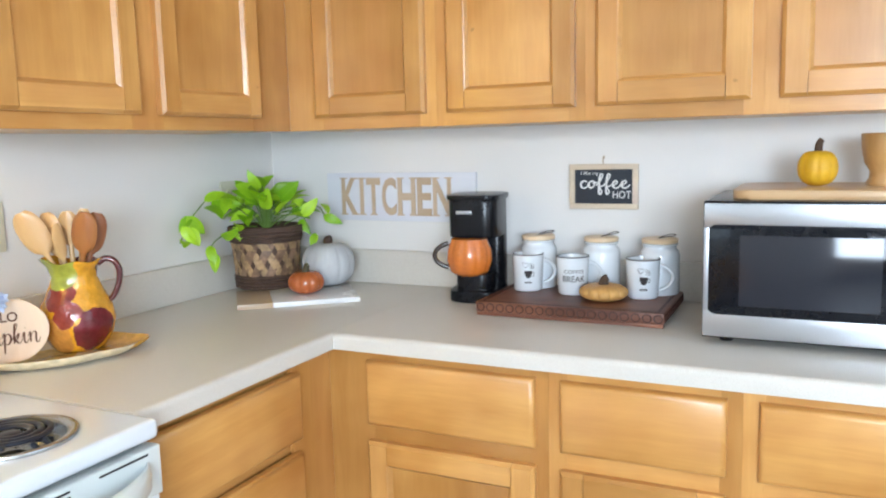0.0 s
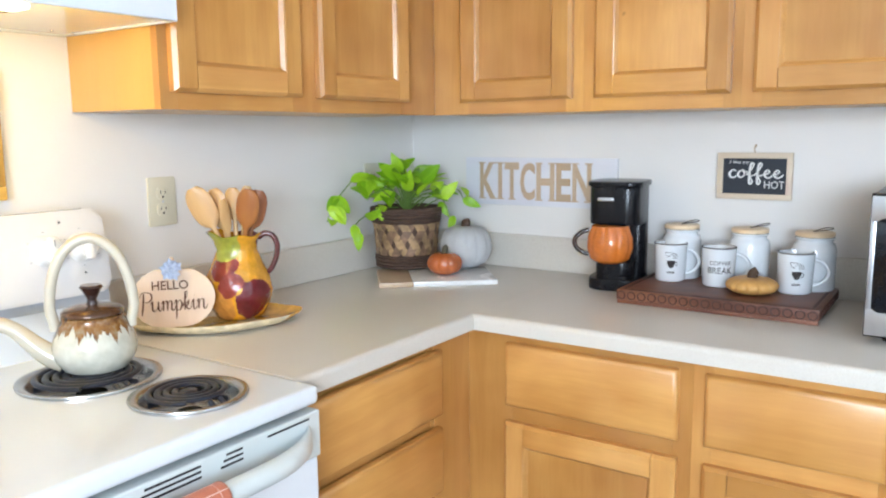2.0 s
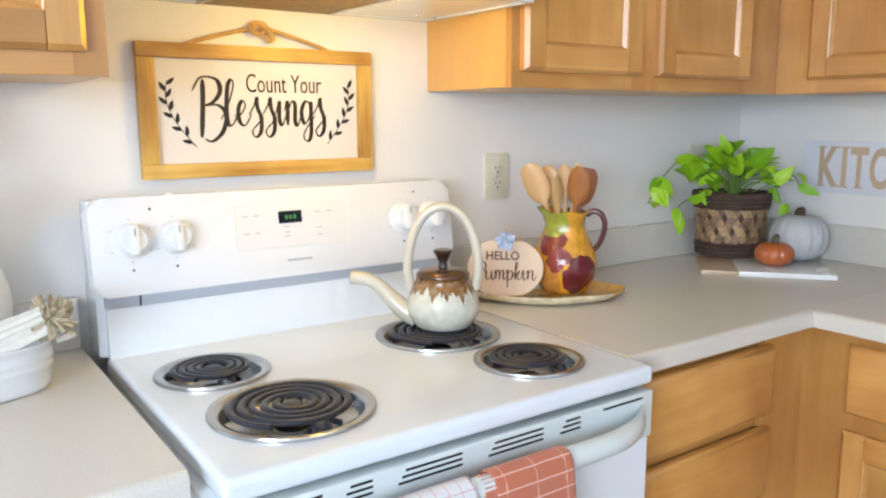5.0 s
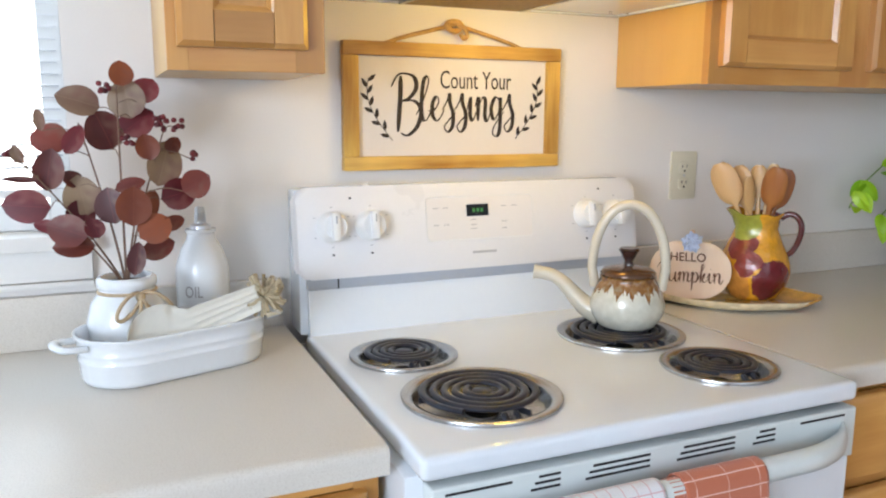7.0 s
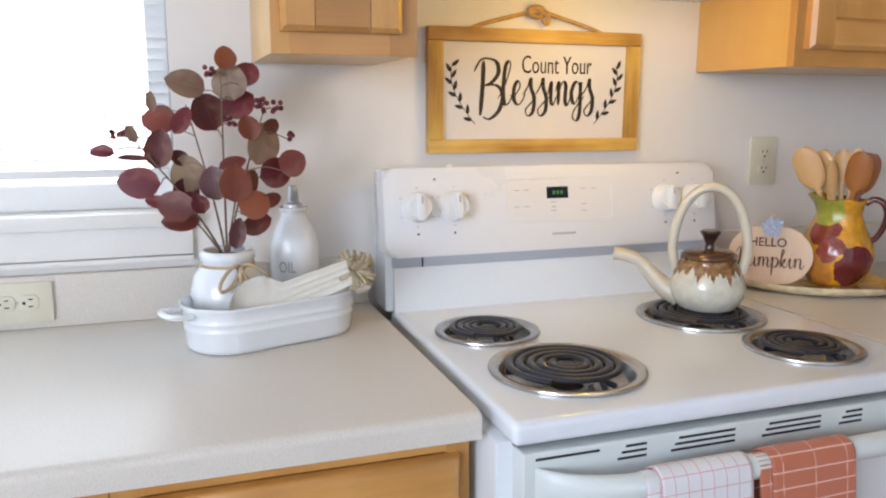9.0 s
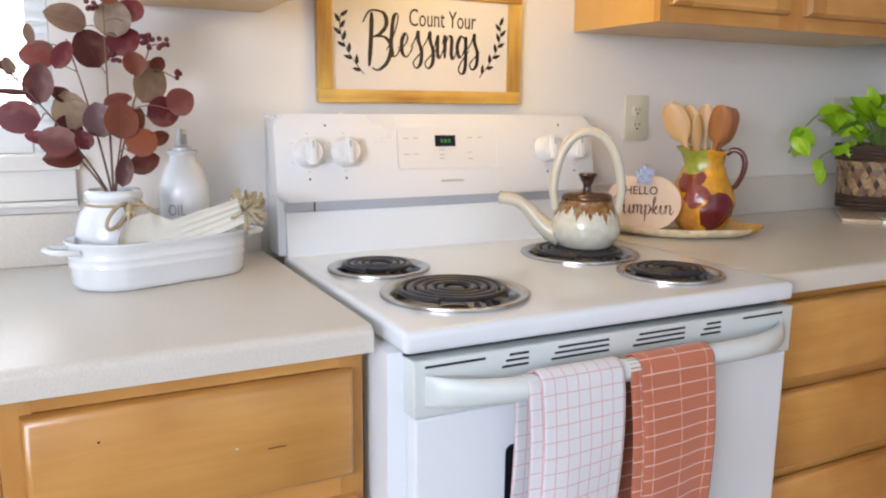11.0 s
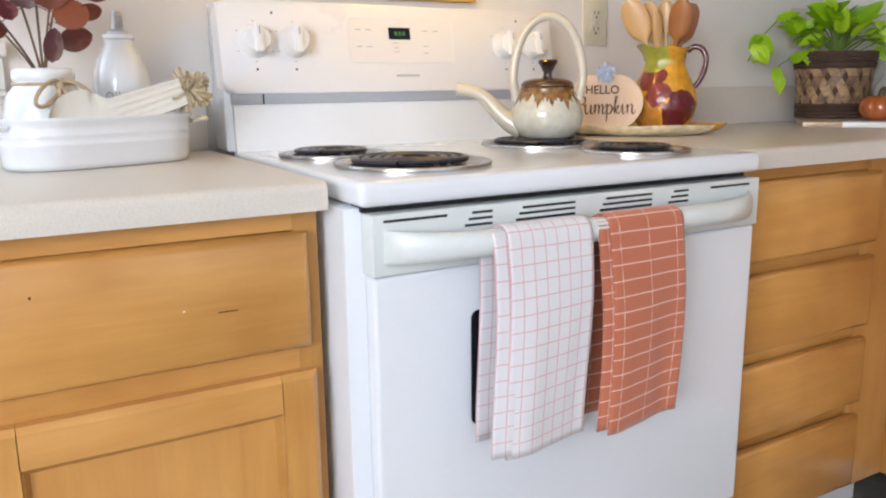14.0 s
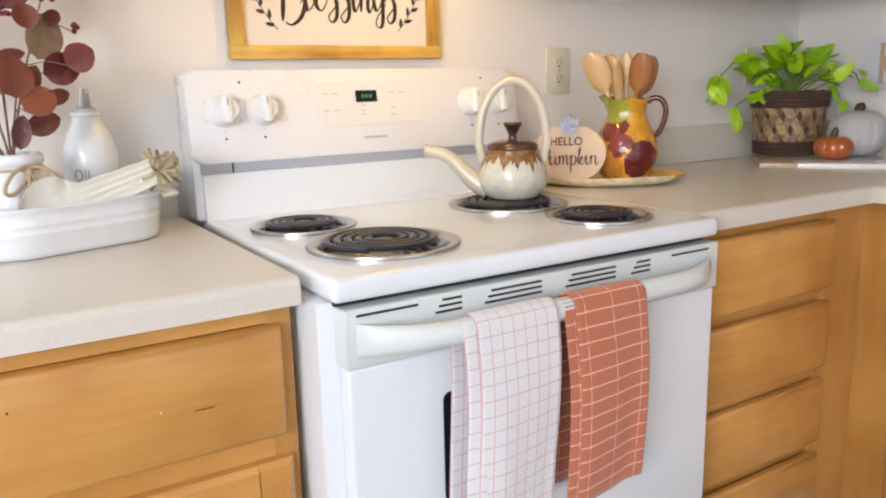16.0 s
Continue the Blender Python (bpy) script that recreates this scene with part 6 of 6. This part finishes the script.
for v in bm.verts:
    a = radians(-26) + v.co.x / 0.047
    v.co = Vector(((0.0474 - v.co.y) * math.cos(a), (0.0474 - v.co.y) * math.sin(a), v.co.z))
part("lettering", bm, print_grey, ob_, smooth=0)

rest_glaze = plain("ivory_ceramic", (0.72, 0.69, 0.61), 0.24, vary=0.05, relief=0.03, coat=0.3)
sr_ = thing("spoon_rest", at(0.2436, -2.2555, COUNTER + 0.062, 104), "ivory ceramic spoon rest with a twine tassel", "spoon rest")
bm, rows = bmesh.new(), []
ACROSS = [-1 + k / 7 for k in range(15)]
for i in range(33):
    u = i / 32
    x = -0.066 + 0.214 * u
    bowl = math.sqrt(max(0.0, 1 - ((u - 0.24) / 0.245) ** 2)) if u < 0.48 else 0.0
    w = max(0.052 * bowl, 0.030 - 0.008 * u if u > 0.24 else 0.0, 0.004)
    z = 0.002 + 0.034 * u ** 1.4
    cup = 0.016 if u < 0.36 else 0.006
    rib = 0.0020 * min(1.0, max(0.0, (u - 0.36) * 6))
    top_row = [bm.verts.new((x, w * s, z + cup * s * s + rib * math.cos(s * 14))) for s in ACROSS]
    low_row = [bm.verts.new((x, w * s, z + cup * s * s - 0.006)) for s in reversed(ACROSS)]
    rows.append(top_row + low_row)
for a, b in zip(rows, rows[1:]):
    for k in range(30):
        bm.faces.new((a[k], a[(k + 1) % 30], b[(k + 1) % 30], b[k]))
bm.faces.new(rows[0]), bm.faces.new(rows[-1])
moved(bm, Matrix.Translation((0, 0, 0.006)) @ Matrix.Rotation(radians(-15), 4, "Y") @ Matrix.Rotation(radians(74), 4, "X"))
part("rest", bm, rest_glaze, sr_, smooth=60)
rnd = random.Random(3)
bm = bmesh.new()
for k in range(95):
    d = Vector((rnd.uniform(-0.5, 1.0), rnd.uniform(-1, 1), rnd.uniform(-0.9, 0.9))).normalized()
    c = Vector((0.150, -0.034, 0.056))
    tube([c + d * 0.006, c + d * 0.020 + Vector((0, 0, rnd.uniform(-0.006, 0.006))), c + d * rnd.uniform(0.026, 0.043)], 0.0032, 5, bm)
part("tassel", bm, tassel_jute, sr_, "frayed jute tassel")

# ---- towels over the oven handle ----


def towel_material(name, ground, line, pitch_u, pitch_v, width, soft):
    m, nodes, links, bsdf = tree(name)
    uv = nodes.new("ShaderNodeUVMap")
    sep = nodes.new("ShaderNodeSeparateXYZ")
    links.new(uv.outputs[0], sep.inputs[0])
    n = noise_tex(nodes, links, uv.outputs[0], 900.0, 2)
    big = noise_tex(nodes, links, uv.outputs[0], 25.0, 3)
    marks = []
    for out_, pitch in ((sep.outputs[0], pitch_u), (sep.outputs[1], pitch_v)):
        wob = maths(nodes, links, "MULTIPLY_ADD", big, 0.002, out_)
        fr = maths(nodes, links, "FRACT", maths(nodes, links, "DIVIDE", wob, pitch))
        broken = ramp(nodes, links, noise_tex(nodes, links, uv.outputs[0], 70.0, 2), [(0.42, (0.25, 0.25, 0.25)), (0.60, (1, 1, 1))])
        marks.append(maths(nodes, links, "MULTIPLY", maths(nodes, links, "LESS_THAN", fr, width / pitch), broken if pitch > 0.04 else 1.0))
    both = maths(nodes, links, "MAXIMUM", *marks)
    both = maths(nodes, links, "MULTIPLY", both, maths(nodes, links, "MULTIPLY_ADD", n, 0.5, soft))
    cloth = ramp(nodes, links, n, [(0.3, shade(ground, 0.86)), (0.7, shade(ground, 1.08))])
    links.new(mix(nodes, links, both, cloth, line), bsdf.inputs["Base Color"])
    bsdf.inputs["Roughness"].default_value = 0.95
    bsdf.inputs["Sheen Weight"].default_value = 0.3
    bump(nodes, links, bsdf, n, 0.35, 0.001)
    return m


def towel(m, width, front, rear, material, label, slant=0.0, seed=1, shift=0.0):
    """A folded cloth hung over the bar at local (0, 0, 0); front falls to -y."""
    t = thing("kitchen_towel", m, label, "towel", "towels on the oven handle")
    r = random.Random(seed)
    ph = [r.uniform(0, 6.28) for _ in range(4)]
    for layer, (len_f, x_off, y_off) in (("front_fold", (front, 0.0, 0.0)), ("rear_fold", (rear, shift, 0.0048))):
        bm = bmesh.new()
        uvl = bm.loops.layers.uv.new("UVMap")
        path = []
        R = 0.0215 - y_off
        drop = len_f
        for i in range(25):
            path.append((-R - 0.004 * math.sin(math.pi * (1 - i / 24)), -drop * (1 - i / 24)))
        for i in range(1, 9):
            a = math.pi - math.pi * i / 8
            path.append((R * math.cos(a), R * math.sin(a)))
        for i in range(1, 13):
            path.append((R, -(rear - 0.006) * i / 12))
        n, rows, s = 26, [], 0.0
        for j, (py, pz) in enumerate(path):
            if j:
                s += math.dist(path[j - 1], path[j])
            fall = max(0.0, -pz) / max(front, 1e-3)
            row = []
            for i in range(n + 1):
                u = i / n
                pinch = 1 - 0.04 * fall if py < 0 else 1.0
                x = (u - 0.5) * width * pinch + x_off + 0.004 * math.sin(4 * fall + ph[0])
                fold = (0.0042 * math.sin(u * 6 + ph[1] + 0.6 * fall) + 0.0012 * math.sin(u * 13 + ph[2])) * min(1, 1.4 * fall) + 0.005
                hem = -slant * (0.5 - u) * fall if py < 0 else 0
                row.append((bm.verts.new((x, py - fold * min(1, 3 * fall) - 0.0005 if py < 0 else py, pz + hem)), (u * width * 1.0 + seed, s)))
            rows.append(row)
        for a, b in zip(rows, rows[1:]):
            for i in range(n):
                quad = (a[i], a[i + 1], b[i + 1], b[i])
                f = bm.faces.new([v for v, _ in quad])
                for loop, (_, uv) in zip(f.loops, quad):
                    loop[uvl].uv = uv
        ob = part(layer, bm, material, t, smooth=70)
        sol = ob.modifiers.new("thickness", "SOLIDIFY")
        sol.thickness, sol.offset = 0.0028, 0
    return t


white_check = towel_material("white_check_cotton", (0.74, 0.735, 0.76), (0.60, 0.15, 0.16), 0.0200, 0.0225, 0.0014, 0.32)
terracotta = towel_material("terracotta_cotton", (0.52, 0.155, 0.080), (0.86, 0.62, 0.54), 0.056, 0.0232, 0.0020, 0.46)
HANDLE_X, HANDLE_Z = 0.7505, 0.829
towel(at(HANDLE_X, -1.753, HANDLE_Z, WEST), 0.143, 0.300, 0.296, white_check, "white towel with fine red window check", 0.012, 1, -0.020)
towel(at(HANDLE_X, -1.572, HANDLE_Z, WEST), 0.144, 0.306, 0.298, terracotta, "terracotta towel with thin white stripes", 0.012, 2, -0.018)
